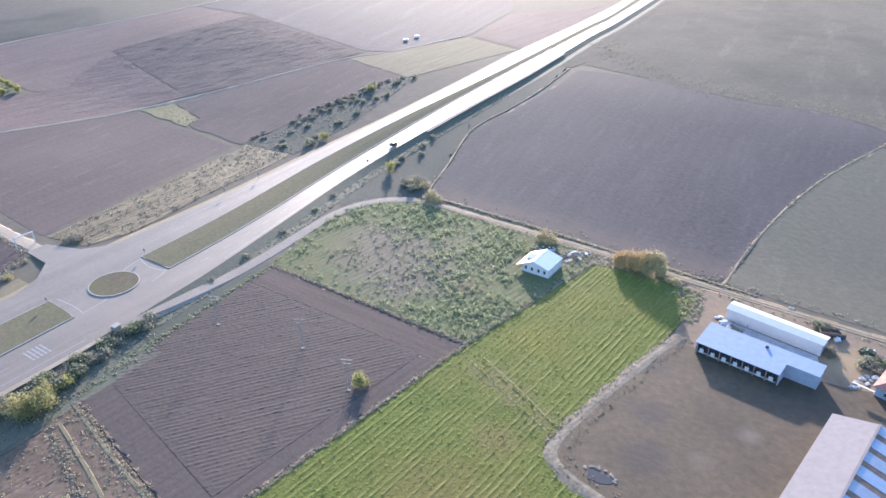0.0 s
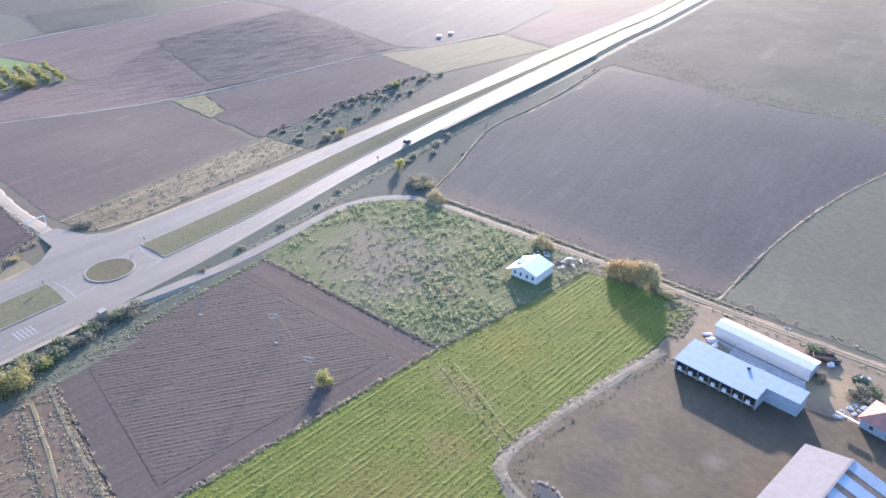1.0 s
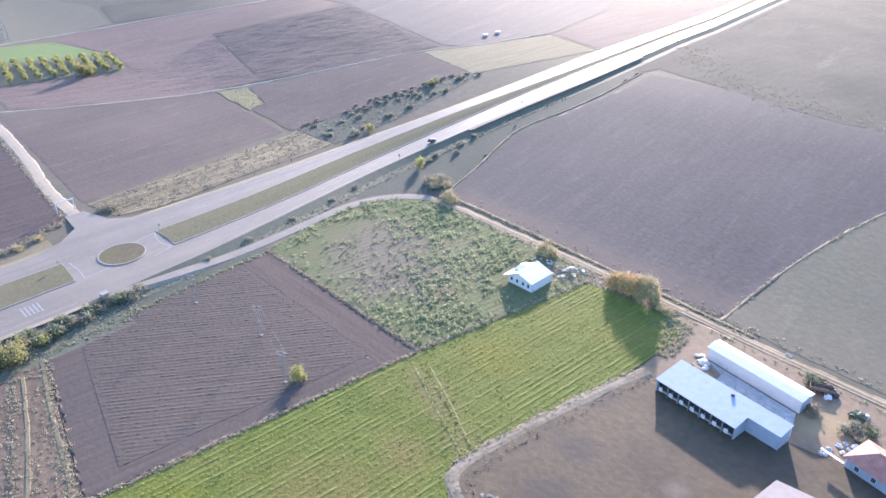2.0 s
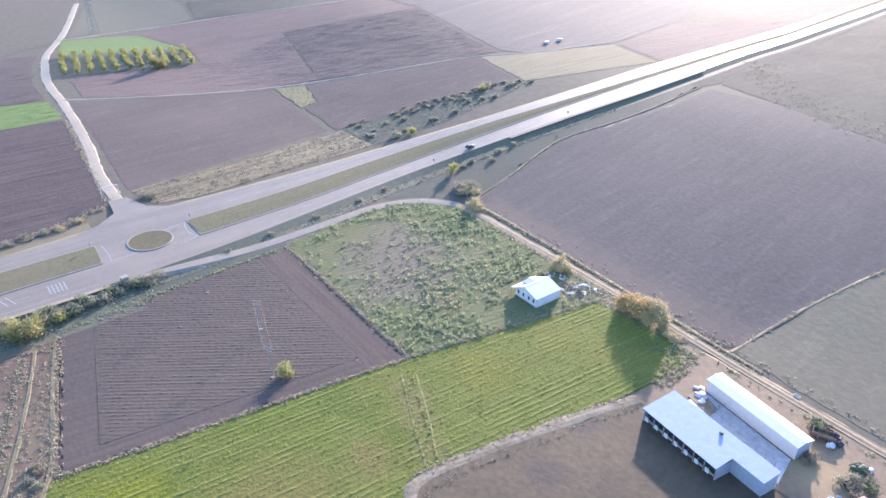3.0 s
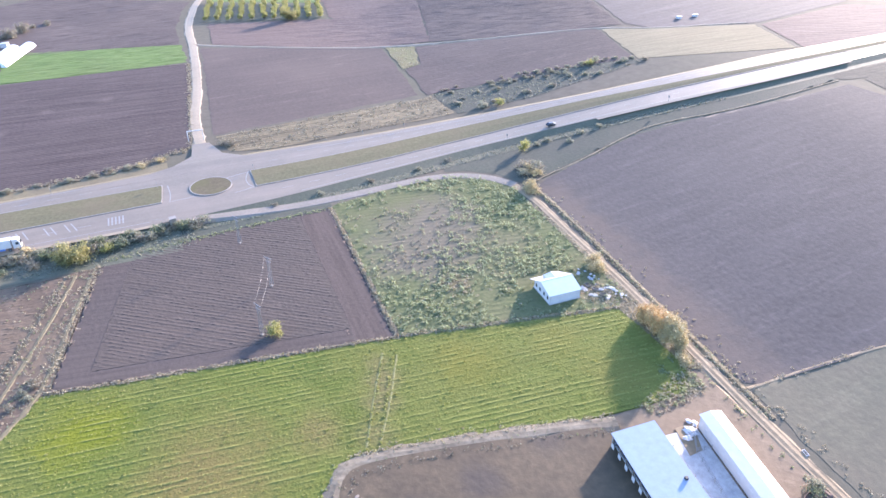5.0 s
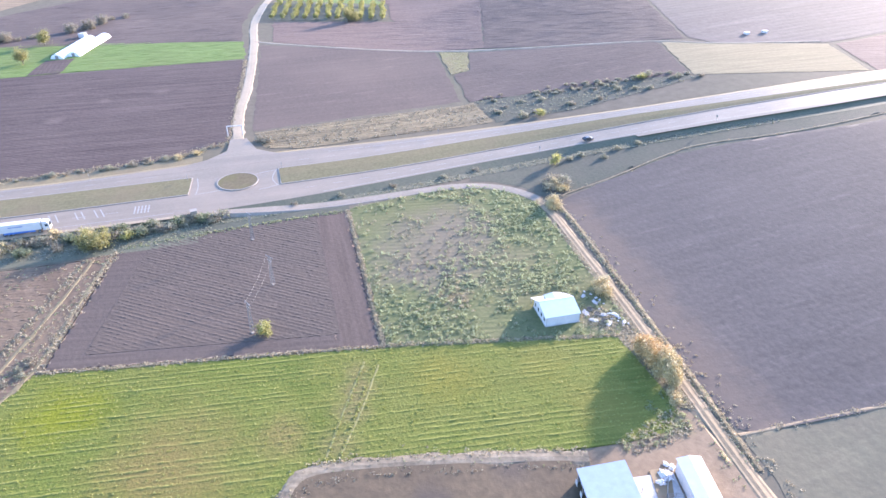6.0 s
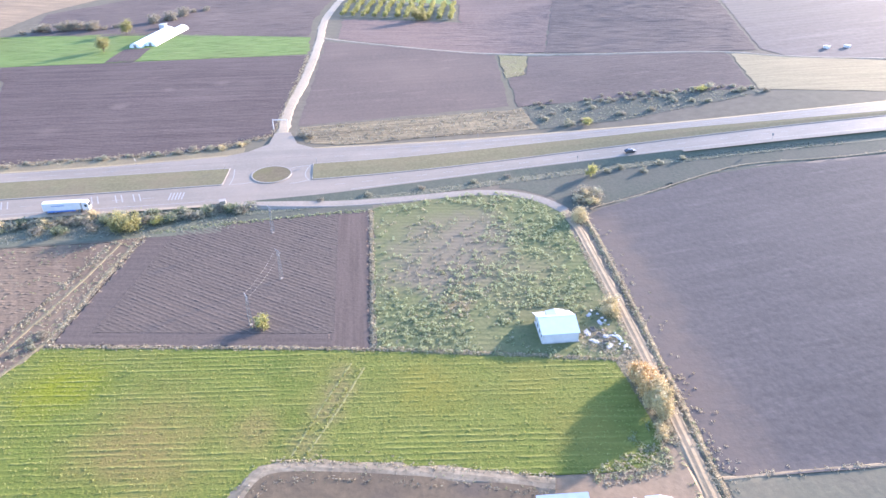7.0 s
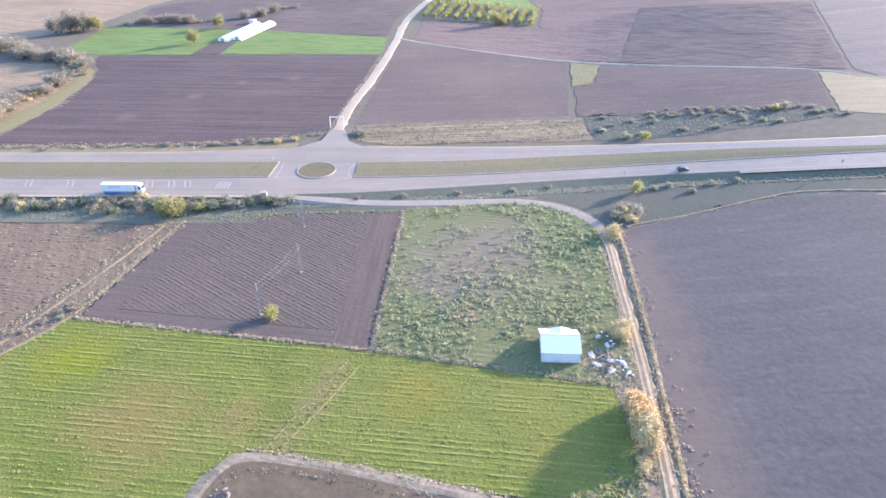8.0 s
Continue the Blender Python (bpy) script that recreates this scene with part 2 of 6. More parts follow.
mat = dict(
    land=earth("dry_land", (0.095, 0.080, 0.060), (0.13, 0.108, 0.080), (0.10, 0.098, 0.062), 0.008, 0.25, gloss=0.12, rough=0.9),
    plough=earth("ploughed_soil", (0.068, 0.054, 0.046), (0.091, 0.072, 0.059), (0.101, 0.076, 0.060), 0.025, 0.9, 54, 0.08, 0.9, fleck=(0.5, 54, 0.25, 0.56), **SOIL),
    headland=earth("headland_soil", (0.073, 0.055, 0.046), (0.094, 0.071, 0.059), (0.100, 0.073, 0.061), 0.03, 0.9, 178.5, 0.12, 0.7, **SOIL),
    side_land=earth("border_furrow_soil", (0.068, 0.054, 0.046), (0.090, 0.070, 0.060), (0.100, 0.076, 0.062), 0.03, 0.9, 82, 0.12, 0.7, **SOIL),
    rough_soil=earth("rough_brown_soil", (0.098, 0.070, 0.050), (0.141, 0.100, 0.069), (0.161, 0.118, 0.077), 0.03, 0.9, 20, 0.10, 0.4, fleck=(0.5, 80, 0.6, 0.56), **SOIL),
    plough_dark=earth("dark_ploughed_soil", (0.061, 0.046, 0.042), (0.085, 0.062, 0.056), (0.095, 0.072, 0.063), 0.025, 0.7, 88, 0.16, 0.35, fleck=(0.14, 90, 0.5, 0.60), bare=[((-268, 20), 5, (0.134, 0.103, 0.087), 0.5), ((-290, 38), 4, (0.134, 0.103, 0.087), 0.5), ((-240, -2), 6, (0.129, 0.098, 0.082), 0.45), ((-296, 62), 5, (0.134, 0.103, 0.087), 0.5)], **SOIL),
    plough_big=earth("broad_ploughed_soil", (0.078, 0.060, 0.052), (0.105, 0.079, 0.068), (0.127, 0.095, 0.078), 0.014, 0.6, 92, 0.05, 0.3, stained=0.6, fleck=(0.16, 95, 0.35, 0.57), **SOIL),
    field_soil=earth("wide_ploughed_soil", (0.063, 0.056, 0.053), (0.087, 0.075, 0.070), (0.099, 0.084, 0.076), 0.014, 0.6, 92, 0.06, 0.3, stained=0.5, fleck=(0.3, 92, 0.2, 0.55), bare=[((x, 205 - 0.04 * (x + 80)), 9, (0.122, 0.092, 0.072), 0.6) for x in range(-128, -26, 10)], **SOIL),
    # pale rosy soil, lightened further so distant fields read as hazy
    plough_pale_haze=earth("hazed_pale_harrowed_soil", (0.125, 0.088, 0.073), (0.166, 0.116, 0.095), (0.108, 0.076, 0.065), 0.015, 0.5, 80, 0.1, 0.3, **SOIL),
    # ploughed soil with the haze of the distance mixed into its tones
    plough_hazed=earth("haze_paled_soil", (0.101, 0.085, 0.076), (0.132, 0.111, 0.099), (0.116, 0.101, 0.083), 0.008, 0.4, 100, 0.06, 0.1, stained=0.7, fleck=(0.05, 100, 0.25, 0.56), **SOIL),
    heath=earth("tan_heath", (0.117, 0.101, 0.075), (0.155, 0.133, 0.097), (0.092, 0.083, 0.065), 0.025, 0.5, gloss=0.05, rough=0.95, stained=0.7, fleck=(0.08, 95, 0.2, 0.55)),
    dry_bank=earth("streaked_dry_bank", (0.113, 0.087, 0.048), (0.185, 0.138, 0.074), (0.100, 0.081, 0.048), 0.07, 0.9, 96, 0.35, 0.35, stained=0.6),
    stubble=earth("stubble", (0.149, 0.104, 0.063), (0.252, 0.172, 0.095), (0.119, 0.085, 0.054), 0.03, 1.0, 70, 0.25),
    hay=earth("mown_meadow", (0.084, 0.103, 0.022), (0.118, 0.132, 0.028), (0.148, 0.134, 0.042), 0.022, 1.6, 84.5, 0.12, 1.5, stained=0.5, bump=0.7, gloss=0.08, crest=(0.09, 0.22, (0.195, 0.190, 0.056), 0.7), bare=[
        ((-50, 80), 19, (0.150, 0.116, 0.040), 0.9), ((-51, 104), 8, (0.150, 0.118, 0.042), 0.8), ((-72, 57), 13, (0.145, 0.152, 0.010), 0.7), ((-60, 142), 11, (0.145, 0.130, 0.026), 0.65), ((-42, 175), 11, (0.138, 0.124, 0.03), 0.6), ((-58, 165), 8, (0.140, 0.128, 0.028), 0.5),
        ((-72, 107), 6, (0.066, 0.094, 0.020), 0.55), ((-64, 111), 6, (0.066, 0.092, 0.016), 0.55), ((-55, 112), 6, (0.066, 0.090, 0.016), 0.55), ((-48, 110), 5, (0.066, 0.090, 0.016), 0.5), ((-36, 70), 8, (0.074, 0.102, 0.018), 0.7),
        ((-68, 122.5), 4.0, (0.145, 0.115, 0.050), 0.55), ((-61.5, 121.5), 5.5, (0.148, 0.116, 0.052), 0.65), ((-54.5, 118.5), 5.5, (0.148, 0.116, 0.052), 0.65), ((-47, 115), 5.5, (0.148, 0.116, 0.052), 0.6)]),
    scrub=earth("weedy_ground", (0.082, 0.096, 0.041), (0.126, 0.131, 0.060), (0.140, 0.112, 0.068), 0.03, 1.0, stained=0.5, bump=0.6, gloss=0.08, bare=[((-117, 155), 27.0, (0.141, 0.118, 0.084), 0.9), ((-108, 146), 13.0, (0.140, 0.116, 0.082), 0.85), ((-130, 165), 16.0, (0.141, 0.118, 0.084), 0.85), ((-91.6, 153.5), 5.0, (0.155, 0.117, 0.066), 0.7), ((-72, 187), 7.0, (0.166, 0.138, 0.091), 0.8)]),
    crop=earth("young_crop", (0.086, 0.130, 0.027), (0.113, 0.160, 0.036), (0.097, 0.120, 0.029), 0.03, 0.8, 75, 0.12),
    lush=earth("yellow_green_grass", (0.125, 0.115, 0.046), (0.180, 0.155, 0.062), (0.150, 0.115, 0.060), 0.08, 0.9, stained=0.8),
    yellow=earth("yellowing_crop", (0.235, 0.190, 0.115), (0.285, 0.230, 0.140), (0.250, 0.196, 0.122), 0.03, 0.6, 80, 0.1, gloss=0.06, rough=0.95),
    # pasture tones raised to carry the haze over distant ground
    pasture=earth("hazed_pasture", (0.101, 0.094, 0.065), (0.136, 0.122, 0.080), (0.140, 0.106, 0.076), 0.012, 0.5, gloss=0.15, rough=0.88, stained=0.7, fleck=(0.08, 95, 0.15, 0.55)),
    verge=earth("rough_grass", (0.067, 0.074, 0.048), (0.106, 0.104, 0.066), (0.124, 0.104, 0.072), 0.05, 0.9),
    bank=earth("dark_bank_grass", (0.056, 0.062, 0.048), (0.086, 0.088, 0.064), (0.100, 0.088, 0.070), 0.05, 0.9, gloss=0.12, rough=0.9),
    dry=earth("dry_grass", (0.126, 0.101, 0.057), (0.192, 0.153, 0.084), (0.112, 0.086, 0.055), 0.08, 0.9),
    median=earth("median_grass", (0.105, 0.096, 0.056), (0.150, 0.134, 0.080), (0.150, 0.118, 0.078), 0.06, 0.9, gloss=0.05, rough=0.95),
    mud=earth("trodden_mud", (0.071, 0.051, 0.031), (0.109, 0.078, 0.047), (0.054, 0.040, 0.027), 0.05, 0.6, stained=0.7, fleck=(0.5, 60, 0.5, 0.66), bare=MUD),
    track=earth("worn_meadow", (0.150, 0.140, 0.050), (0.195, 0.172, 0.075), (0.125, 0.135, 0.035), 0.1, 0.9),
    apron=earth("worn_farm_ground", (0.149, 0.103, 0.064), (0.214, 0.148, 0.094), (0.119, 0.085, 0.055), 0.06, 0.6, bare=[((9, 176), 9, (0.265, 0.185, 0.098), 0.9), ((-10, 190), 6, (0.202, 0.143, 0.092), 0.5), ((-33, 185), 5, (0.119, 0.127, 0.046), 0.8)]),
    bank_soil=earth("stony_bank", (0.133, 0.105, 0.070), (0.228, 0.182, 0.125), (0.106, 0.085, 0.058), 0.15, 0.9, 70, 0.2, 0.8, stained=0.6),
    dirt=earth("packed_dirt", (0.200, 0.145, 0.086), (0.290, 0.210, 0.128), (0.150, 0.112, 0.066), 0.09, 0.7),
    gravel=earth("pale_gravel", (0.243, 0.182, 0.114), (0.325, 0.243, 0.154), (0.199, 0.146, 0.088), 0.08, 0.9, rough=0.6, gloss=0.4),
    pale_track=earth("pale_field_track", (0.255, 0.205, 0.148), (0.325, 0.265, 0.195), (0.220, 0.178, 0.124), 0.08, 0.9, rough=0.85, gloss=0.1),
    asphalt=earth("worn_asphalt", (0.146, 0.115, 0.084), (0.182, 0.143, 0.106), (0.219, 0.168, 0.123), 0.05, 1.2, 90, 0.08, 0.25, rough=0.52, bump=0.08, gloss=0.26),
    service=earth("old_asphalt", (0.179, 0.153, 0.125), (0.235, 0.199, 0.164), (0.158, 0.143, 0.109), 0.07, 1.0, rough=0.8, bump=0.1, gloss=0.12),
    wet=earth("wet_mud", (0.030, 0.026, 0.024), (0.048, 0.040, 0.034), (0.024, 0.022, 0.022), 0.3, 1.5, rough=0.25, bump=0.05, gloss=0.5),
    island_grass=earth("trampled_island_grass", (0.088, 0.072, 0.046), (0.135, 0.110, 0.070), (0.110, 0.100, 0.050), 0.15, 0.9, gloss=0.08, rough=0.92, stained=0.7),
    concrete=paint("concrete", (0.42, 0.40, 0.38), 0.8, 0, 0.25),
    kerb=paint("kerb_concrete", (0.250, 0.220, 0.188), 0.7, 0, 0.15),
    marking=paint("road_paint", (0.250, 0.228, 0.202), 0.5, 0, 0.2),
    white=paint("white_sheet_metal", (0.50, 0.485, 0.475), 0.55, 0, 0.08),
    blue_roof=paint("pale_blue_sheet_metal", (0.275, 0.325, 0.39), 0.7, 0.0, 0.10, gloss=0.25),
    pale_blue=paint("cyan_white_sheet_metal", (0.42, 0.485, 0.52), 0.5, 0, 0.08),
    pale_roof=paint("rosy_white_sheet_metal", (0.225, 0.200, 0.190), 0.85, 0, 0.12, gloss=0.15),
    grey_blue=paint("grey_blue_wall", (0.256, 0.288, 0.336), 0.7, 0, 0.15),
    plaster=paint("white_plaster", (0.50, 0.485, 0.475), 0.85, 0, 0.1),
    film=paint("greenhouse_film", (0.74, 0.74, 0.74), 0.3, 0, 0.05),
    tile=paint("red_roof_tiles", (0.36, 0.15, 0.11), 0.8, 0, 0.3),
    dark=paint("dark_opening", (0.03, 0.032, 0.036), 0.6, 0, 0.2),
    glass=paint("window_glass", (0.05, 0.06, 0.07), 0.08, 0, 0.05, gloss=0.8),
    steel=paint("galvanised_steel", (0.26, 0.25, 0.24), 0.6, 0.3, 0.15),
    rust=paint("rusty_steel", (0.19, 0.12, 0.085), 0.8, 0.2, 0.35),
    rubber=paint("rubber", (0.03, 0.03, 0.03), 0.8, 0, 0.2),
    blue=paint("blue_paint", (0.06, 0.16, 0.42), 0.4, 0, 0.1),
    car=paint("dark_car_paint", (0.05, 0.055, 0.065), 0.25, 0.2, 0.05),
    bark=paint("bark", (0.13, 0.10, 0.08), 0.9, 0, 0.4, 3),
    timber=paint("grey_timber", (0.25, 0.21, 0.17), 0.85, 0, 0.3),
    orange=leafy("autumn_leaves", [(0.45, 0.27, 0.11), (0.54, 0.34, 0.14), (0.53, 0.40, 0.19), (0.39, 0.27, 0.13)], 0.16),
    tan=leafy("tan_leaves", [(0.41, 0.31, 0.15), (0.50, 0.39, 0.18), (0.46, 0.38, 0.21), (0.35, 0.28, 0.15)], 0.16),
    olive=leafy("olive_leaves", [(0.15, 0.16, 0.07), (0.24, 0.23, 0.09), (0.33, 0.29, 0.12), (0.20, 0.20, 0.10)], 0.5),
    lime=leafy("yellow_green_leaves", [(0.21, 0.23, 0.08), (0.30, 0.30, 0.10), (0.37, 0.34, 0.13), (0.23, 0.23, 0.10)], 0.5),
    sage=leafy("grey_green_leaves", [(0.172, 0.190, 0.134), (0.241, 0.246, 0.179), (0.299, 0.280, 0.213), (0.207, 0.224, 0.168)], 0.5),
    grey=leafy("grey_brown_twigs", [(0.17, 0.15, 0.12), (0.25, 0.21, 0.16), (0.20, 0.20, 0.14), (0.30, 0.26, 0.19)]),
    green=leafy("dark_green_leaves", [(0.09, 0.12, 0.075), (0.13, 0.16, 0.095), (0.17, 0.19, 0.11), (0.12, 0.145, 0.10)], 0.5),
    weed=leafy("weed_leaves", [(0.176, 0.215, 0.110), (0.223, 0.265, 0.135), (0.290, 0.315, 0.185), (0.318, 0.310, 0.200), (0.195, 0.235, 0.130)], 0.6),
    tall_weed=leafy("tall_weed_leaves", [(0.171, 0.210, 0.115), (0.228, 0.265, 0.150), (0.294, 0.325, 0.205), (0.199, 0.240, 0.140)], 0.55),
    straw=leafy("dry_stalks", [(0.27, 0.225, 0.15), (0.35, 0.295, 0.20), (0.43, 0.365, 0.25), (0.26, 0.23, 0.15)]),
    swath=leafy("cut_grass", [(0.18, 0.205, 0.050), (0.26, 0.275, 0.075), (0.36, 0.345, 0.125), (0.31, 0.30, 0.095)], 0.45),
)


# ---------------------------------------------------------------- mesh helpers
def mesh_of(name, verts, faces, material, smooth=False):
    me = bpy.data.meshes.new(name)
    me.from_pydata([tuple(map(float, v)) for v in verts], [], [tuple(map(int, f)) for f in faces])
    me.materials.append(material)
    if smooth:
        me.polygons.foreach_set("use_smooth", [True] * len(me.polygons))
    me.update()
    return me


def quads_of(name, v, material):
    """A mesh of loose quads from an array (n, 4, 3)."""
    n = len(v)
    me = bpy.data.meshes.new(name)
    me.vertices.add(n * 4)
    me.vertices.foreach_set("co", np.asarray(v, np.float32).reshape(-1))
    me.loops.add(n * 4)
    me.loops.foreach_set("vertex_index", np.arange(n * 4, dtype=np.int32))
    me.polygons.add(n)
    me.polygons.foreach_set("loop_start", np.arange(0, n * 4, 4, dtype=np.int32))
    me.update(calc_edges=True)
    me.materials.append(material)
    return me


def part(name, bm, material, parent, label="", at=None):
    """Links a bmesh or a mesh as one object under a thing or a part."""
    if isinstance(bm, bpy.types.Mesh):
        me = bm
    else:
        me = bpy.data.meshes.new(name)
        bm.normal_update()
        bm.to_mesh(me)
        bm.free()
        me.materials.append(material)
    ob = new(name, me)
    ob.parent = parent
    if at is not None:
        ob.matrix_basis = at
    if label:
        tagged(ob, label)
    return ob


def thing(name, m, label, category, group="", kind=""):
    ob = new(name)
    ob.matrix_basis = m
    ob.empty_display_size = 0.5
    return tagged(ob, label, category, group, kind)


RISE_Y = np.arange(-6000.0, 6000.0, 4.0)
RISE_H = np.convolve(np.pad(np.interp(RISE_Y, [204, 256, 300, 357, 393, 415, 470, 600, 900], [0, 4.2, 7.7, 11.8, 13.4, 14.2, 16, 18.5, 20]), 6, mode="edge"), np.ones(13) / 13, mode="valid")


def uphill(x, y, z=0.0):
    """The place of a plan point: level up to the dirt track, climbing and drawn in towards the valley beyond it."""
    h = np.interp(y, RISE_Y, RISE_H)
    k = 1 - h / 111.8
    return 54 + (x - 54) * k, 72 + (y - 72) * k, z + h


def lay(me):
    """Sets a mesh drawn on the plan onto the climbing land."""
    co = np.empty(len(me.vertices) * 3, np.float32)
    me.vertices.foreach_get("co", co)
    co = co.reshape(-1, 3).astype(float)
    me.vertices.foreach_set("co", np.stack(uphill(co[:, 0], co[:, 1], co[:, 2]), 1).astype(np.float32).reshape(-1))
    me.update()
    return me


def setting(name, me, label, category, kind="structure"):
    return tagged(new(name, lay(me)), label, category, "", kind)


def box(bm, x0, x1, y0, y1, z0, z1, bevel=0.0):
    m = Matrix.LocRotScale(((x0 + x1) / 2, (y0 + y1) / 2, (z0 + z1) / 2), None, (abs(x1 - x0), abs(y1 - y0), abs(z1 - z0)))
    r = bmesh.ops.create_cube(bm, size=1, matrix=m)
    if bevel:
        edges = list({e for v in r["verts"] for e in v.link_edges})
        bmesh.ops.bevel(bm, geom=edges, offset=bevel, segments=1, affect="EDGES")
    return bm


def boxed(*a, bevel=0.0):
    return box(bmesh.new(), *a, bevel=bevel)


def slab(bm, outline, z0, z1):
    """A prism on an outline; z1 may be a function of x and y."""
    top = z1 if callable(z1) else (lambda x, y: z1)
    low = z0 if callable(z0) else (lambda x, y: z0)
    a = [bm.verts.new((x, y, low(x, y))) for x, y in outline]
    b = [bm.verts.new((x, y, top(x, y))) for x, y in outline]
    n = len(a)
    bm.faces.new(b), bm.faces.new(a[::-1])
    for i in range(n):
        bm.faces.new((a[i], a[(i + 1) % n], b[(i + 1) % n], b[i]))
    bmesh.ops.recalc_face_normals(bm, faces=bm.faces)
    return bm


def tube(bm, a, b, r0, r1=None, sides=6):
    a, b = Vector(a), Vector(b)
    r1 = r0 if r1 is None else r1
    q = (b - a).to_track_quat("Z", "Y").to_matrix()
    rings = [[bm.verts.new(p + q @ Vector((math.cos(k * math.tau / sides) * r, math.sin(k * math.tau / sides) * r, 0))) for k in range(sides)] for p, r in ((a, r0), (b, r1))]
    for k in range(sides):
        bm.faces.new((rings[0][k], rings[0][(k + 1) % sides], rings[1][(k + 1) % sides], rings[1][k]))
    bm.faces.new(rings[0][::-1]), bm.faces.new(rings[1])
    return bm


def smooth_line(points, step=3.0):
    """A rounded line through the corners, in even steps."""
    p = np.array(points, float)
    for _ in range(3):
        q = np.empty((2 * len(p) - 2, 2))
        q[0::2], q[1::2] = p[:-1] * 0.75 + p[1:] * 0.25, p[:-1] * 0.25 + p[1:] * 0.75
        p = np.vstack([p[:1], q, p[-1:]])
    d = np.r_[0, np.cumsum(np.hypot(*np.diff(p, axis=0).T))]
    s = np.linspace(0, d[-1], max(2, int(d[-1] / step)))
    return np.c_[np.interp(s, d, p[:, 0]), np.interp(s, d, p[:, 1])]


def normals_of(line):
    t = np.gradient(line, axis=0)
    t /= np.hypot(*t.T)[:, None]
    return np.c_[-t[:, 1], t[:, 0]]


def ribbon(name, line, profile, material, wander=0.0, lift=None):
    """A strip along a line; profile: rows of (offset, height) across it."""
    nrm = normals_of(line)
    k = len(profile)
    v = []
    for i, (p, q) in enumerate(zip(line, nrm)):
        for j, (o, z) in enumerate(profile):
            rim = j in (0, k - 1) and k > 2
            w = rng.normal(0, wander) if rim else 0
            z = min(z, -0.05) if rim else z
            v.append((p[0] + q[0] * (o + w), p[1] + q[1] * (o + w), z + (lift[i] if lift is not None else 0)))
    f = [(i * k + j, i * k + j + 1, (i + 1) * k + j + 1, (i + 1) * k + j) for i in range(len(line) - 1) for j in range(k - 1)]
    me = mesh_of(name, v, f, material)
    return me


def ragged(poly, amount):
    """The outline with short uneven steps along its sides."""
    out = []
    for a, b in zip(poly, list(poly[1:]) + [poly[0]]):
        a, b = np.array(a, float), np.array(b, float)
        d = b - a
        k = max(1, int(np.hypot(*d) / 4))
        nrm = np.array([-d[1], d[0]]) / (np.hypot(*d) + 1e-9)
        for i in range(k):
            out.append(a + d * i / k + (nrm * rng.normal(0, amount) if i else 0))
    return np.array(out)


def field_mesh(name, poly, material, turn=90.0, spacing=1.4, height=0.25, step=3.0, base=0.05, ragged_by=0.35):
    """Ground inside an outline with ridges along the direction turn."""
    rough = 0.002 + 0.5 * height
    c, s = math.cos(radians(turn)), math.sin(radians(turn))
    raw = np.array(poly, float) @ np.array([-s, c])
    lo, hi = raw.min() + 0.02, raw.max() - 0.02
    p = ragged(poly, ragged_by)
    uv = np.c_[p[:, 0] * c + p[:, 1] * s, -p[:, 0] * s + p[:, 1] * c]
    m = max(2, int((hi - lo) / (spacing / 2)) + 1)
    spans = []
    nxt = np.roll(uv, -1, axis=0)
    for v in np.linspace(lo, hi, m):
        cut = (uv[:, 1] <= v) != (nxt[:, 1] <= v)
        if not cut.any():
            continue
        a, b = uv[cut], nxt[cut]
        x = a[:, 0] + (v - a[:, 1]) / (b[:, 1] - a[:, 1]) * (b[:, 0] - a[:, 0])
        spans.append((v, x.min(), x.max()))
    m = len(spans)
    u0, u1 = min(a for _, a, b in spans), max(b for _, a, b in spans)
    k = max(2, int((u1 - u0) / step) + 1)
    g = np.zeros((m, k, 3))
    for i, (v, a, b) in enumerate(spans):
        u = np.clip(np.linspace(u0, u1, k), a, b)
        loose = (u > a) & (u < b)
        vv = v + rng.normal(0, spacing * 0.05, k) * loose * (0 < i < m - 1)
        g[i, :, 0], g[i, :, 1] = u * c - vv * s, u * s + vv * c
        g[i, :, 2] = base + (height if i % 2 else 0) + np.abs(rng.normal(0, rough, k)) * loose
    idx = np.arange(m * k).reshape(m, k)
    f = np.stack([idx[:-1, :-1], idx[:-1, 1:], idx[1:, 1:], idx[1:, :-1]], -1).reshape(-1, 4)
    return mesh_of(name, g.reshape(-1, 3), f, material, smooth=height < 0.03)


def wavy(rows, cols, cell):
    """Soft random values, -1 to 1, over a grid, drawn out along its columns."""
    k = max(2, int(cols / cell) + 2)
    knots = rng.uniform(-1, 1, (rows, k))
    x = np.linspace(0, k - 1.001, cols)
    a = x.astype(int)
    f = x - a
    f = f * f * (3 - 2 * f)
    return knots[:, a] * (1 - f) + knots[:, a + 1] * f


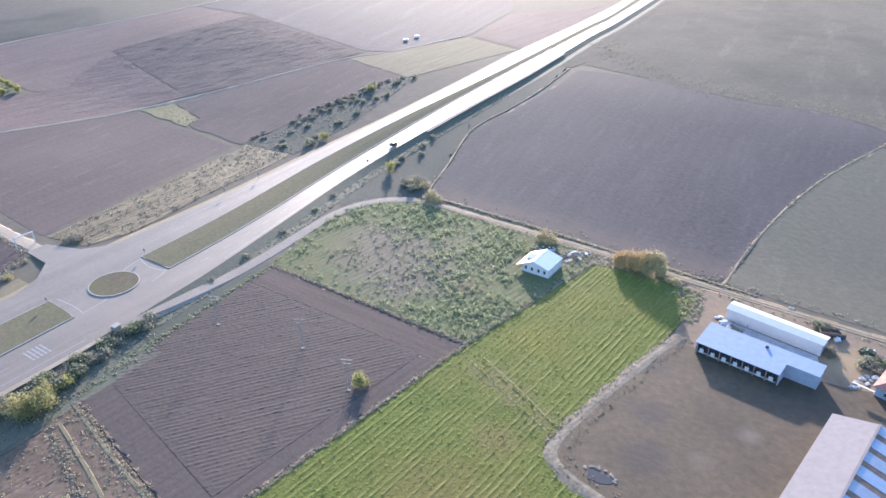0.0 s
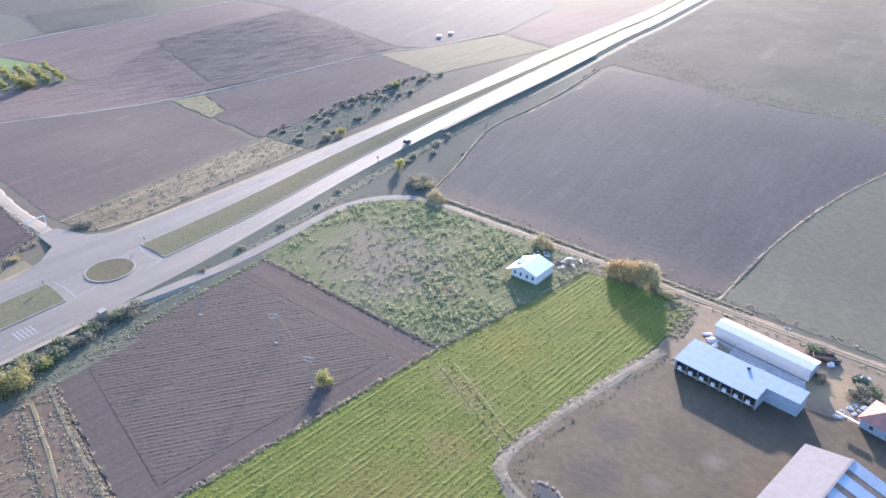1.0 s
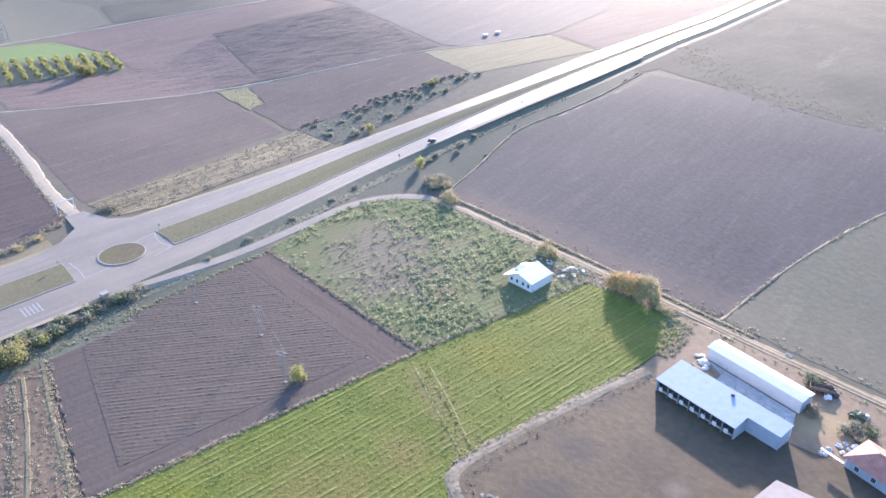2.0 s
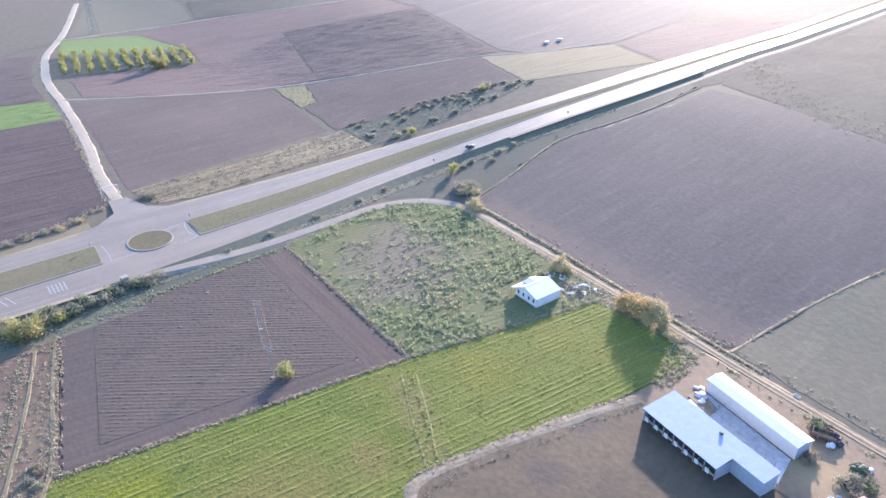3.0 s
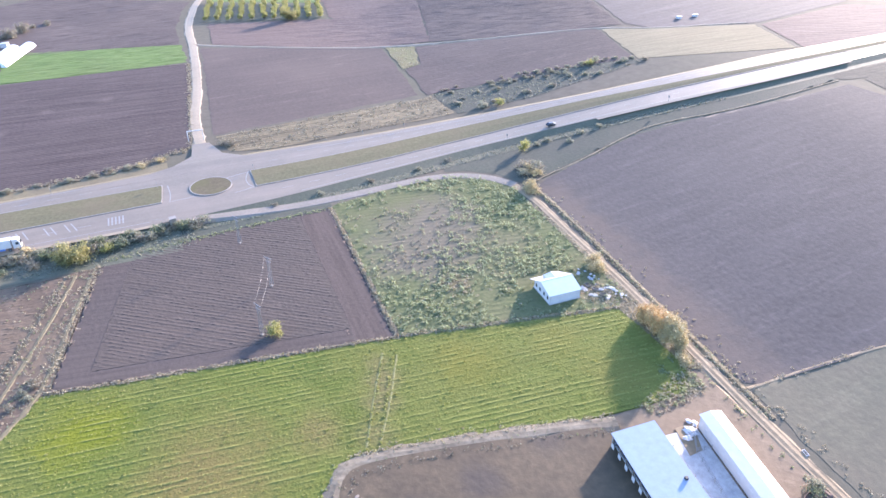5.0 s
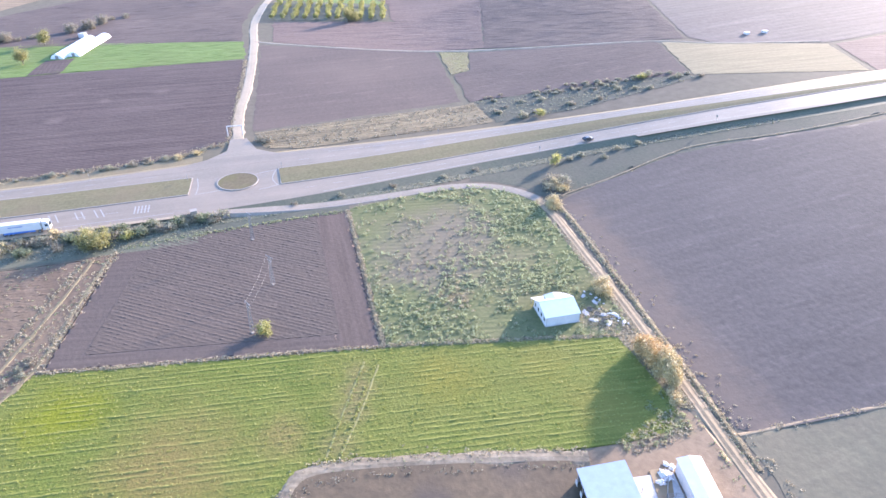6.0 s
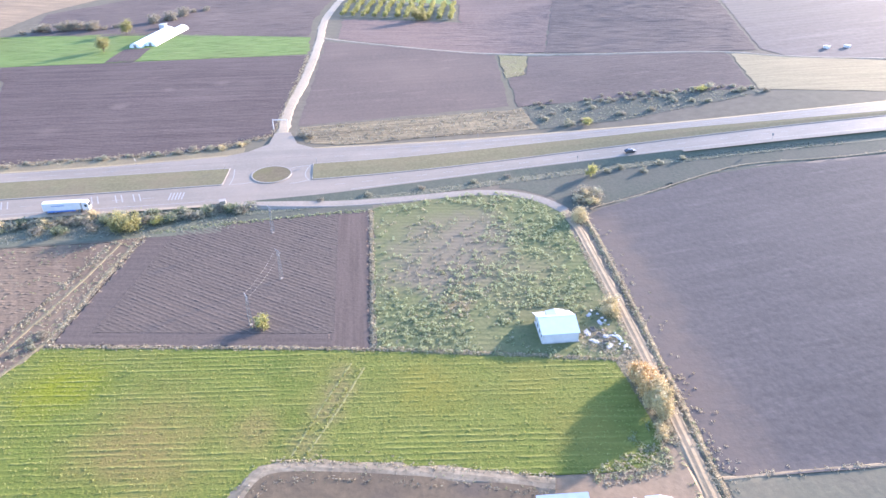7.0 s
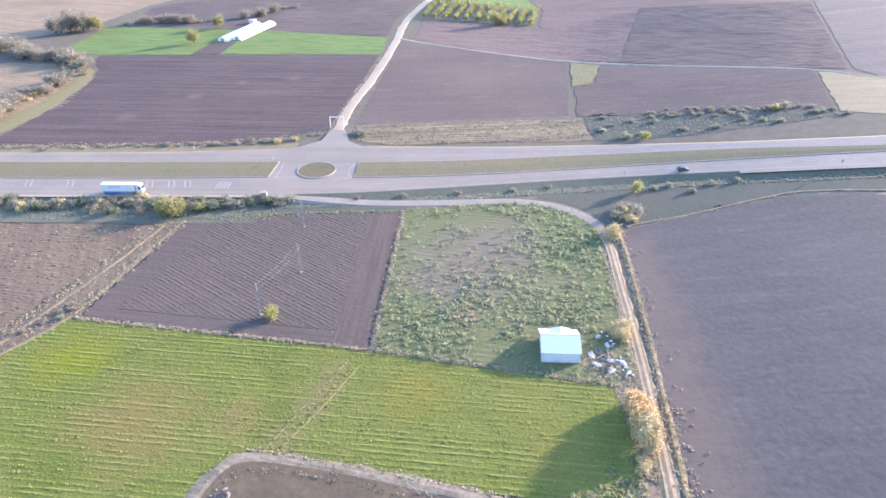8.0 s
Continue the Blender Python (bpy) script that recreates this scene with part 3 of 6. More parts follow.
def row_field(name, poly, material, turn, spacing, height, step, base, profile, patchy=0.5, wander=0.12, rough=0.03, clod=0.0):
    """Ground inside an outline with uneven raised rows; profile: rows of (share of the spacing, share of the height)."""
    c, s = math.cos(radians(turn)), math.sin(radians(turn))
    p = np.array(poly, float)
    uv = np.c_[p[:, 0] * c + p[:, 1] * s, -p[:, 0] * s + p[:, 1] * c]
    lo, hi = uv[:, 1].min() + 0.02, uv[:, 1].max() - 0.02
    nxt = np.roll(uv, -1, axis=0)
    rows = int((hi - lo) / spacing) + 1
    u0, u1 = uv[:, 0].min(), uv[:, 0].max()
    k = int((u1 - u0) / step) + 2
    amp = np.clip(1 - patchy + patchy * (wavy(rows, k, 14 / step) + 0.7 * wavy(rows, k, 2.5 / step)), 0.05, 1.6)
    drift = wander * spacing * (wavy(rows, k, 9 / step) + 0.5 * wavy(rows, k, 2 / step))
    lines = []
    for i in range(rows):
        for j, (share, rise) in enumerate(profile):
            v = lo + (i + share) * spacing
            if v < hi:
                lines.append((v, rise, i))
    lines = [(lo, 0.0, 0)] + lines[1:] + [(hi, 0.0, rows - 1)]
    g, m = np.zeros((len(lines), k, 3)), len(lines)
    for r, (v, rise, i) in enumerate(lines):
        cut = (uv[:, 1] <= v) != (nxt[:, 1] <= v)
        a, b = uv[cut], nxt[cut]
        x = a[:, 0] + (v - a[:, 1]) / (b[:, 1] - a[:, 1]) * (b[:, 0] - a[:, 0])
        u = np.clip(np.linspace(u0, u1, k), x.min(), x.max())
        at = np.arange(k)
        ends = np.minimum(1, np.minimum(u - x.min(), x.max() - u) / (4 * step))
        vv = v + drift[i][at] * ends * (0 < r < m - 1)
        g[r, :, 0], g[r, :, 1] = u * c - vv * s, u * s + vv * c
        g[r, :, 2] = base + height * rise * amp[i][at] * ends + np.abs(rng.normal(0, rough, k)) + clod * (rng.uniform(0, 1, k) > 0.93) * rise
    idx = np.arange(m * k).reshape(m, k)
    f = np.stack([idx[:-1, :-1], idx[:-1, 1:], idx[1:, 1:], idx[1:, :-1]], -1).reshape(-1, 4)
    return mesh_of(name, g.reshape(-1, 3), f, material)


def inside(poly, n):
    """n random points inside an outline."""
    p = np.array(poly, float)
    out = np.zeros((0, 2))
    lo, hi = p.min(0), p.max(0)
    nx = np.roll(p, -1, axis=0)
    while len(out) < n:
        q = rng.uniform(lo, hi, (4 * n, 2))
        x, y = q[:, :1], q[:, 1:]
        hit = ((p[:, 1] <= y) != (nx[:, 1] <= y)) & (x < p[:, 0] + (y - p[:, 1]) / (nx[:, 1] - p[:, 1] + 1e-9) * (nx[:, 0] - p[:, 0]))
        out = np.vstack([out, q[hit.sum(1) % 2 == 1]])
    return out[:n]


def along(line, n, spread):
    """n random points beside a line."""
    i = rng.uniform(0, len(line) - 1.001, n)
    a = i.astype(int)
    p = line[a] + (line[a + 1] - line[a]) * (i - a)[:, None]
    return p + normals_of(line)[a] * rng.normal(0, spread, n)[:, None]


def leaves(centres, size, flat=0.0):
    """Loose leaf faces, one at each centre, turned at random."""
    n = len(centres)
    a = rng.normal(size=(n, 3))
    a[:, 2] *= 1 - flat
    a /= np.linalg.norm(a, axis=1)[:, None]
    b = np.cross(a, rng.normal(size=(n, 3)))
    b /= np.linalg.norm(b, axis=1)[:, None]
    s = (np.broadcast_to(size, n) * rng.uniform(0.6, 1.3, n))[:, None]
    a, b = a * s, b * s * 0.7
    c = np.asarray(centres)
    return np.stack([c - a, c + b * 0.8, c + a, c - b], 1)


def clumps(points, radius, height, count, size):
    """Low plants: at each point a heap of leaf faces standing on the ground."""
    n = len(points)
    r = np.broadcast_to(radius, n)[:, None] * rng.uniform(0.5, 1.4, (n, 1))
    h = np.broadcast_to(height, n)[:, None] * rng.uniform(0.5, 1.4, (n, 1))
    d = rng.normal(0, 0.55, (n, count, 2)) * r[:, :, None]
    z = rng.uniform(0.05, 1, (n, count)) * h * np.exp(-(d ** 2).sum(2) / (r ** 2 + 1e-6))
    c = np.concatenate([np.asarray(points)[:, None, :] + d, z[:, :, None] + size * 0.3], 2)
    return leaves(c.reshape(-1, 3), size)


def stuff(name, v, material, label, category):
    return tagged(new(name, lay(quads_of(name, v, material))), label, category, "", "stuff")


def tree_parts(kind, height, spread, foliage, count, size, trunk_share=0.25, limbs=7, seed=0, bare=0.0):
    """Meshes of one tree: tapered trunk, limbs, crown of leaf clusters at the limbs' ends."""
    r = random.Random(seed)
    tr = bmesh.new()
    fork = height * trunk_share
    tip = Vector((r.uniform(-.1, .1) * spread, r.uniform(-.1, .1) * spread, height * 0.72))
    tube(tr, (0, 0, -0.2), (0.02, 0, fork), height * 0.022 + 0.05, height * 0.016 + 0.03, 7)
    tube(tr, (0.02, 0, fork), tip, height * 0.016 + 0.03, 0.03, 6)
    lm, ends = bmesh.new(), [tip]
    for k in range(limbs):
        a = k * 2.4 + r.uniform(-0.4, 0.4)
        z0 = fork * r.uniform(0.7, 1.5)
        reach = spread * r.uniform(0.55, 0.95)
        mid = Vector((math.cos(a) * reach * 0.5, math.sin(a) * reach * 0.5, z0 + height * r.uniform(0.15, 0.25)))
        end = Vector((math.cos(a) * reach, math.sin(a) * reach, height * r.uniform(0.35 if trunk_share > 0.12 else 0.16, 0.85)))
        tube(lm, (0, 0, z0), mid, height * 0.009 + 0.02, height * 0.006 + 0.015, 5)
        tube(lm, mid, end, height * 0.006 + 0.015, 0.012, 4)
        ends += [end, (mid + end) / 2]
    ends = np.array([tuple(e) for e in ends])
    g = np.random.default_rng(seed + 50)
    pick = g.integers(0, len(ends), count)
    c = ends[pick] + g.normal(0, 1, (count, 3)) * np.array([spread * 0.30, spread * 0.30, height * 0.13]) * g.uniform(0.4, 1.25, (count, 1))
    c[:, 2] = np.where(c[:, 2] < height * 0.06, height * g.uniform(0.06, 0.4, count), c[:, 2])
    return tr, lm, quads_of("crown", leaves(c, size), foliage)


def make_tree(name, m, label, category, height, spread, foliage, count=1500, size=0.3, group="", **more):
    t = thing(name, m, label, category, group)
    tr, lm, cr = tree_parts(name, height, spread, foliage, count, size, **more)
    part("trunk", tr, mat["bark"], t)
    part("limbs", lm, mat["bark"], t)
    part("crown", cr, foliage, t)
    return t


def spot(x, y, z=0.0, turn=0.0, scale=1.0):
    return pose(*uphill(x, y, z), 0, 0, turn)


# ---------------------------------------------------------------- ground and fields
GX = np.r_[-4800, -2400, -1200, np.arange(-800, 801, 200), 1200, 2400, 4800]
GY = np.r_[-4800, -2400, -1200, -600, -300, -100, 0, 100, 160, np.arange(180, 500, 2.0), np.arange(500, 700, 8.0), 800, 900, 1200, 2400, 4800]
nx = len(GX)
me = mesh_of("ground", [(x, y, -0.05 if y > 199 else 0.0) for y in GY for x in GX], [(j * nx + i, j * nx + i + 1, (j + 1) * nx + i + 1, (j + 1) * nx + i) for j in range(len(GY) - 1) for i in range(nx - 1)], mat["land"])
setting("ground", me, "wide flat farmland of dry earth and grass", "ground")

SWATH = 1.55
FIELD_A = [(-143.6, 69.8), (-146.8, 90), (-148.6, 121.5), (-83.2, 120.4), (-91.8, 58.5)]
SOUTH_HEAD = [(-142.3, 60.5), (-143.8, 71.3), (-93, 60.3), (-87.3, 49.2)]
EAST_HEAD = [(-87.3, 49.2), (-93.2, 60), (-84.7, 120.4), (-77.2, 120.3)]
HEADLAND = [(-148.5, 120), (-149.2, 131.8), (-76, 129.6), (-77.5, 118.8)]
FIELD_B = [(-151, 133), (-156, 160), (-157, 177), (-151, 187.5), (-139, 196), (-68, 193.5), (-63.5, 188), (-75, 130.6)]
TRACK_VERGE = [(-125, 195.6), (-100, 194.7), (-68.2, 193.6), (-63.7, 188.1), (-47, 190.4), (-37, 189.2), (-35, 192.9), (-60, 194.6), (-85, 195.7), (-113, 196.4)]
FIELD_C = [(-87, 47.5), (-75.2, 129.4), (-63.5, 188), (-47, 190.3), (-36, 189), (-31, 183), (-30.5, 173), (-33, 164), (-41.5, 111), (-42, 108), (-39.5, 104.5), (-29, 100), (15, 90), (15, 25), (-49, 38), (-72, 38)]
YARD = [(-29, 160), (-40.4, 111), (-37.4, 104.6), (-27.5, 100.9), (20, 91.6), (40, 150), (30, 168), (8, 164)]
FARM = [(-36, 191), (-30, 163), (-24, 158), (40, 150), (60, 170), (60, 192), (-20, 192.6)]
FIELD_E = [(-136, 203.6), (-142, 215), (-150, 236), (-160, 262), (-166, 285), (-164, 325), (-172, 398), (-133, 402), (-96, 391), (-64, 383), (-37, 387), (-8, 374), (1.6, 361), (-14.2, 309), (-21.2, 275), (-25.7, 232), (-26.2, 197.6), (-61, 199.8), (-100, 202)]
FIELD_H = [(-25.8, 198), (-25.3, 232), (-20.8, 275), (-13.8, 309), (2.4, 361), (70, 380), (140, 188), (40, 193.4)]
FIELD_FAR = [(-176, 412), (-133, 402.4), (-96, 391.4), (-64, 383.4), (-37, 387.4), (-8, 374.4), (2.4, 361.6), (70, 382), (140, 300), (320, 640), (60, 900), (-215, 760)]
FIELD_W = [(-369, 114), (-327, 209), (-243, 200), (-231.5, 104)]
FIELD_D = [(-341, -60), (-341, 104), (-300, 101), (-222, 94), (-209, 62), (-205, -48), (-224, -45), (-254, -42), (-292, -43), (-309, -47), (-330, -58)]
FIELD_S = [(-320, 228), (-313, 345.5), (-249.5, 329.5), (-252, 300), (-241.5, 203.5), (-283, 208), (-287, 218)]
FIELD_Y = [(-309, 347), (-279, 441), (-230, 425), (-249, 331)]
FIELD_G = [(-140, -120), (-139, 51), (-110, 42), (-72, 29), (-40, -120)]
CROP = [(-347, -88), (-409, -87), (-405, 0), (-381, 104), (-343.5, 104), (-342, -61)]
PINK = [(-374, 121), (-425, 124), (-405, 200), (-390, 204), (-460, 280), (-327, 239), (-328, 211), (-342, 176)]
BLUE_FAR = [(-326, 239.4), (-461, 280.6), (-481, 417), (-314, 366), (-318, 300)]
BEYOND_CROP = [(-408, -70), (-384, 103), (-420, 104), (-470, 112), (-497, 120), (-560, 20), (-470, -80)]
ORCHARD = [(-431, 121), (-490, 131), (-452, 206), (-410, 197)]
GREEN_FAR = [(-492, 132), (-540, 143), (-522, 192), (-454, 206)]
FAR_NW = [(-411, 200), (-393, 207), (-463, 285), (-484, 417), (-556, 420), (-551, 320), (-551, 290), (-541, 215), (-525, 195), (-455, 208)]
FAR_N = [(-316, 369), (-482, 420), (-556, 424), (-600, 640), (-380, 700), (-300, 540), (-282, 446), (-297, 378)]
FAR_ROAD = [(-278, 445), (-229, 429), (-214, 520), (-230, 640), (-296, 536)]
PALE_FAR = [(-556, 250), (-556, 330), (-640, 380), (-640, 270)]
OUTER = [(-545, 150), (-544, 212), (-556, 246), (-645, 266), (-760, 240), (-700, 200)]
WEEDY = [(-326, 211), (-321, 227), (-288, 217), (-284, 206.5)]
DRY_STRIP = [(-229.5, 104.5), (-238, 201), (-240, 205), (-214, 206), (-207.5, 122), (-212, 108)]
SHRUBS = [(-241, 206), (-251, 300), (-247, 338), (-219, 250), (-213, 207)]
MEADOW_W = [(-322, -62), (-298, -44), (-256, -38), (-222, -48), (-222, -200), (-330, -200)]
ROUGH = [(-160, 208), (-171, 212), (-178, 240), (-186, 300), (-197, 400), (-180, 402), (-167, 325), (-168.5, 285), (-162, 262), (-152, 236), (-144, 215), (-141, 205.5), (-138, 202.5), (-141.5, 199.5), (-151, 195), (-157.5, 186.5), (-159.8, 178), (-163.5, 180), (-166.5, 190), (-169, 200)]
ROUGH_N = [(-186, 398), (-177, 402), (-176, 414), (-200, 620), (-214, 760), (-219, 755), (-209, 600), (-198, 480)]
SOIL_GAP = [(-342, -7), (-342, 9), (-370, 12), (-369, -3)]
FAR_WEST = [(-412, -98), (-362, -138), (-370, -300), (-660, -300), (-620, 10), (-475, -84)]
VERGE_A = [(-151, 62), (-142.8, 61.5), (-147.0, 90), (-149.4, 131.5), (-150, 133), (-153, 133), (-153.2, 124), (-154.2, 105), (-155.5, 92), (-156, 75)]
VERGE_G = [(-144, 55), (-141.5, 60.3), (-87.5, 48.8), (-72, 37.5), (-71, 30), (-110, 43), (-139, 52)]

BEND_GRASS = [(-212, -50), (-224, -46), (-242, -43), (-265, -42), (-292, -43.5), (-308, -48), (-318, -56), (-306, -55), (-290, -51), (-265, -51), (-242, -56), (-224, -62), (-210, -66)]

for name, poly, key, turn, spacing, height, step, label in (
        ("ploughed_headland", HEADLAND, "headland", 178.5, 1.3, 0.018, 1.2, "ploughed headland with furrows along the border"),
        ("ploughed_headland", SOUTH_HEAD, "side_land", -12, 1.3, 0.018, 1.2, "ploughed headland with furrows along the border"),
        ("ploughed_headland", EAST_HEAD, "side_land", 82, 1.3, 0.025, 1.2, "ploughed headland with furrows along the border"),
        ("weed_field", FIELD_B, "scrub", 80, 2.0, 0.05, 3.0, "fallow plot overgrown with grey-green weeds"),
        ("farm_yard", YARD, "mud", 100, 3.0, 0.0, 3.0, "trodden brown mud yard of the farm"),
        ("farm_apron", FARM, "apron", 10, 3.0, 0.0, 3.0, "bare brown earth between the barns and the track"),
        ("ploughed_field", FIELD_E, "field_soil", 92, 5.0, 0.0, 6.0, "wide dark ploughed field behind the dirt track"),
        ("pasture", FIELD_H, "pasture", 80, 3.0, 0.015, 6.0, "grey-green pasture beyond the field path"),
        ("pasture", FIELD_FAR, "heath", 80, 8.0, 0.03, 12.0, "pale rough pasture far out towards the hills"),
        ("ploughed_field", FIELD_W, "plough_big", 12, 1.6, 0.012, 4.0, "harrowed mauve-brown field across the highway"),
        ("ploughed_field", FIELD_D, "plough_dark", 88, 1.7, 0.06, 4.0, "very dark ploughed field beside the gravel track"),
        ("ploughed_field", FIELD_S, "plough_big", 88, 2.0, 0.05, 5.0, "grey-brown field behind the roadside shrubs"),
        ("crop_field", FIELD_Y, "yellow", 70, 2.0, 0.015, 5.0, "pale cream-yellow crop field by the highway"),
        ("crop_field", CROP, "crop", 88, 1.6, 0.1, 5.0, "vivid green strip of young crop"),
        ("harrowed_field", PINK, "plough_pale_haze", 70, 2.5, 0.1, 6.0, "pale rosy-brown harrowed field"),
        ("harrowed_field", BLUE_FAR, "plough_big", 80, 2.5, 0.1, 6.0, "grey-brown field at the far track"),
        ("ploughed_field", BEYOND_CROP, "plough_big", 88, 2.5, 0.12, 6.0, "brown field behind the green crop strip"),
        ("orchard_ground", ORCHARD, "verge", 15, 3.0, 0.05, 5.0, "grassy ground under the orchard rows"),
        ("crop_field", GREEN_FAR, "crop", 15, 3.0, 0.08, 5.0, "green field behind the orchard"),
        # distance haze put into the soil colour here
        ("harrowed_field", FAR_NW, "plough_pale_haze", 80, 4.0, 0.05, 8.0, "mauve-brown field before the far track, paled for haze"),
        ("harrowed_field", FAR_N, "plough_hazed", 100, 6.0, 0.05, 12.0, "wide grey-brown field towards the horizon, paled for haze"),
        # same haze-lightened soil along the far highway
        ("ploughed_field", FAR_ROAD, "plough_pale_haze", 70, 4.0, 0.05, 8.0, "mauve-brown field beside the far highway, paled for haze"),
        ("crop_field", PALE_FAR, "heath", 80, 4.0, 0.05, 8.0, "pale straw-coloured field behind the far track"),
        ("pasture", OUTER, "pasture", 80, 5.0, 0.02, 10.0, "grey-green pasture behind the far track"),
        ("weedy_strip", WEEDY, "lush", 75, 2.0, 0.05, 4.0, "weedy yellowish strip between two fields"),
        ("dry_verge", DRY_STRIP, "dry_bank", 88, 2.0, 0.1, 3.0, "dry pale grass bank beside the highway"),
        ("shrub_ground", SHRUBS, "bank", 88, 2.0, 0.0, 4.0, "dark rough grass below the highway bank"),
        ("rough_grass", ROUGH, "bank", 95, 2.6, 0.0, 4.0, "dark rough grass between highway and ploughed field"),
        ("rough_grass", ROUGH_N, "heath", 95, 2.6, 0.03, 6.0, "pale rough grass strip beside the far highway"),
        ("soil_gap", SOIL_GAP, "plough_dark", 0, 2.0, 0.03, 3.0, "dark bare soil in front of the greenhouses"),
        ("harrowed_field", FAR_WEST, "stubble", 80, 4.0, 0.03, 10.0, "pale tan harrowed field behind the grove"),
        ("field_verge", VERGE_A, "bank", 90, 2.0, 0.03, 3.0, "dark rough grass between field and service road"),
        ("field_verge", VERGE_G, "rough_soil", 160, 2.0, 0.03, 3.0, "dry tan grass strip between two ploughed fields"),
        ("track_verge", TRACK_VERGE, "dry", 2, 1.5, 0.03, 1.2, "tan grass verge beside the dirt track"),
        ("bend_grass", BEND_GRASS, "lush", 80, 2.0, 0.04, 3.0, "yellow-green grass strip below the hedge bend"),
        ("meadow", MEADOW_W, "stubble", 88, 3.0, 0.05, 6.0, "pale dry meadow inside the hedge bend")):
    lift = {"weedy_strip": 0.09, "track_verge": 0.07, "bend_grass": 0.16, "soil_gap": 0.2, "farm_apron": 0.03, "ploughed_headland": 0.03, "farm_yard": 0.3, "orchard_ground": 0.06}.get(name, 0.05)
    far = min(x for x, y in poly) < -225
    setting(name, field_mesh(name, poly, mat[key], turn, spacing, height, step, base=lift, ragged_by=0.45 if far else 0.0 if key in ("plough", "headland", "side_land") else 0.3), label, "field" if "field" in name else "ground")

setting("ploughed_field", row_field("ploughed_field", FIELD_A, mat["plough"], 54, 1.25, 0.062, 0.6, 0.06, [(0.0, 0.0), (0.3, 0.35), (0.55, 1.0), (0.8, 0.45)], 0.35, 0.08, 0.015, 0.07), "ploughed brown field with slanting furrows", "field")
setting("ploughed_field", row_field("ploughed_field", FIELD_G, mat["rough_soil"], 80, 1.3, 0.05, 0.8, 0.05, [(0.0, 0.0), (0.35, 0.6), (0.6, 1.0)], 0.6, 0.15, 0.03, 0.16), "rough ploughed field beside the dry verge", "field")
setting("mown_meadow", row_field("mown_meadow", FIELD_C, mat["hay"], 84.5, SWATH, 0.105, 0.55, 0.06, [(0.0, 0.0), (0.3, 0.1), (0.5, 1.0), (0.66, 0.8), (0.84, 0.1)], 0.75, 0.14, 0.018, 0.10), "mown bright green meadow lying in swaths", "ground")

# ---------------------------------------------------------------- highway
RY = np.arange(-420.0, 1100.0, 6.0)


def edge(ys, xs, blur=5):
    x = np.interp(RY, ys, xs)
    k = np.ones(blur) / blur
    return np.convolve(np.pad(x, blur // 2, mode="edge"), k, mode="valid")


NEAR = edge([-420, -60, 49, 80, 119, 145, 165, 190, 225, 260, 305, 367, 481, 530, 680, 1100], [-154, -157.3, -158.5, -158.5, -161.5, -165.5, -168.5, -172.5, -177, -181, -185.5, -190.5, -202, -204, -218, -262])
MED_N = edge([-420, -20, 44, 80, 112, 146, 169, 190, 231, 255, 310, 384, 493, 551, 680, 1100], [-169, -171.7, -172.5, -173.7, -173.4, -175.6, -178.4, -181.5, -187.5, -191, -198, -205, -213, -215.5, -229, -272])
MED_F = edge([-420, -28, 39, 78, 113, 144, 180, 191, 238, 268, 322, 400, 505, 567, 680, 1100], [-183, -186, -186.8, -187.4, -187.4, -188.6, -192.5, -194.3, -199.2, -202.3, -205.5, -211, -218.5, -220.5, -235, -279])
FAR = edge([-420, 0, 35, 80, 110, 144, 176, 211, 247, 274, 332, 356, 406, 446, 518, 611, 720, 1100], [-191, -194.7, -195.6, -199.5, -202.8, -202, -202.6, -204.8, -207, -209, -215, -217.5, -223, -225.5, -228, -234, -244, -287])
ROAD_Z = 1.3


def between(name, a, b, z, material, y0=-1e9, y1=1e9, cols=3, z2=None):
    """A road sheet between two edges, with sloping banks at its sides."""
    sel = (RY >= y0) & (RY <= y1)
    v, rows = [], []
    for y, p, q in zip(RY[sel], a[sel], b[sel]):
        zz = z if z2 is None else z2
        line = [(p + (q - p) * t / cols, y, z + (zz - z) * t / cols) for t in range(cols + 1)]
        rows.append(line)
    k = len(rows[0])
    v = [p for r in rows for p in r]
    f = [(i * k + j, (i + 1) * k + j, (i + 1) * k + j + 1, i * k + j + 1) for i in range(len(rows) - 1) for j in range(k - 1)]
    return mesh_of(name, v, f, material)


setting("bank_near", between("bank_near", NEAR + 4.2, NEAR, 0.05, mat["verge"], z2=ROAD_Z - 0.02), "grassy bank of the raised highway", "bank")
setting("bank_far", between("bank_far", FAR, FAR - 4.2, ROAD_Z - 0.02, mat["dry"], z2=0.05), "dry grassy bank of the raised highway", "bank")
# embankment shade over the ditch is put into the dark grass tone
setting("verge_near", between("verge_near", NEAR + 8, NEAR + 3.5, 0.12, mat["verge"], y0=88), "rough grass ditch between highway and service road, darkened for embankment shade", "verge")
setting("verge_near_south", between("verge_near_south", NEAR + 18, NEAR + 3.5, 0.09, mat["verge"], y1=88), "rough grass and brush below the highway bank", "verge")
setting("verge_far", between("verge_far", FAR - 3.5, FAR - 10, 0.11, mat["dry"], y1=84), "dry grass verge between highway and dark field", "verge")
setting("highway", between("highway", NEAR, FAR, ROAD_Z, mat["asphalt"], cols=6), "broad worn grey dual carriageway shining in the low sun", "road")


setting("shoulder", between("shoulder", NEAR + 1.5, NEAR - 0.1, ROAD_Z - 0.05, mat["gravel"], y0=-80, y1=78, z2=ROAD_Z + 0.012), "pale gravel shoulder beside the near lane", "road")
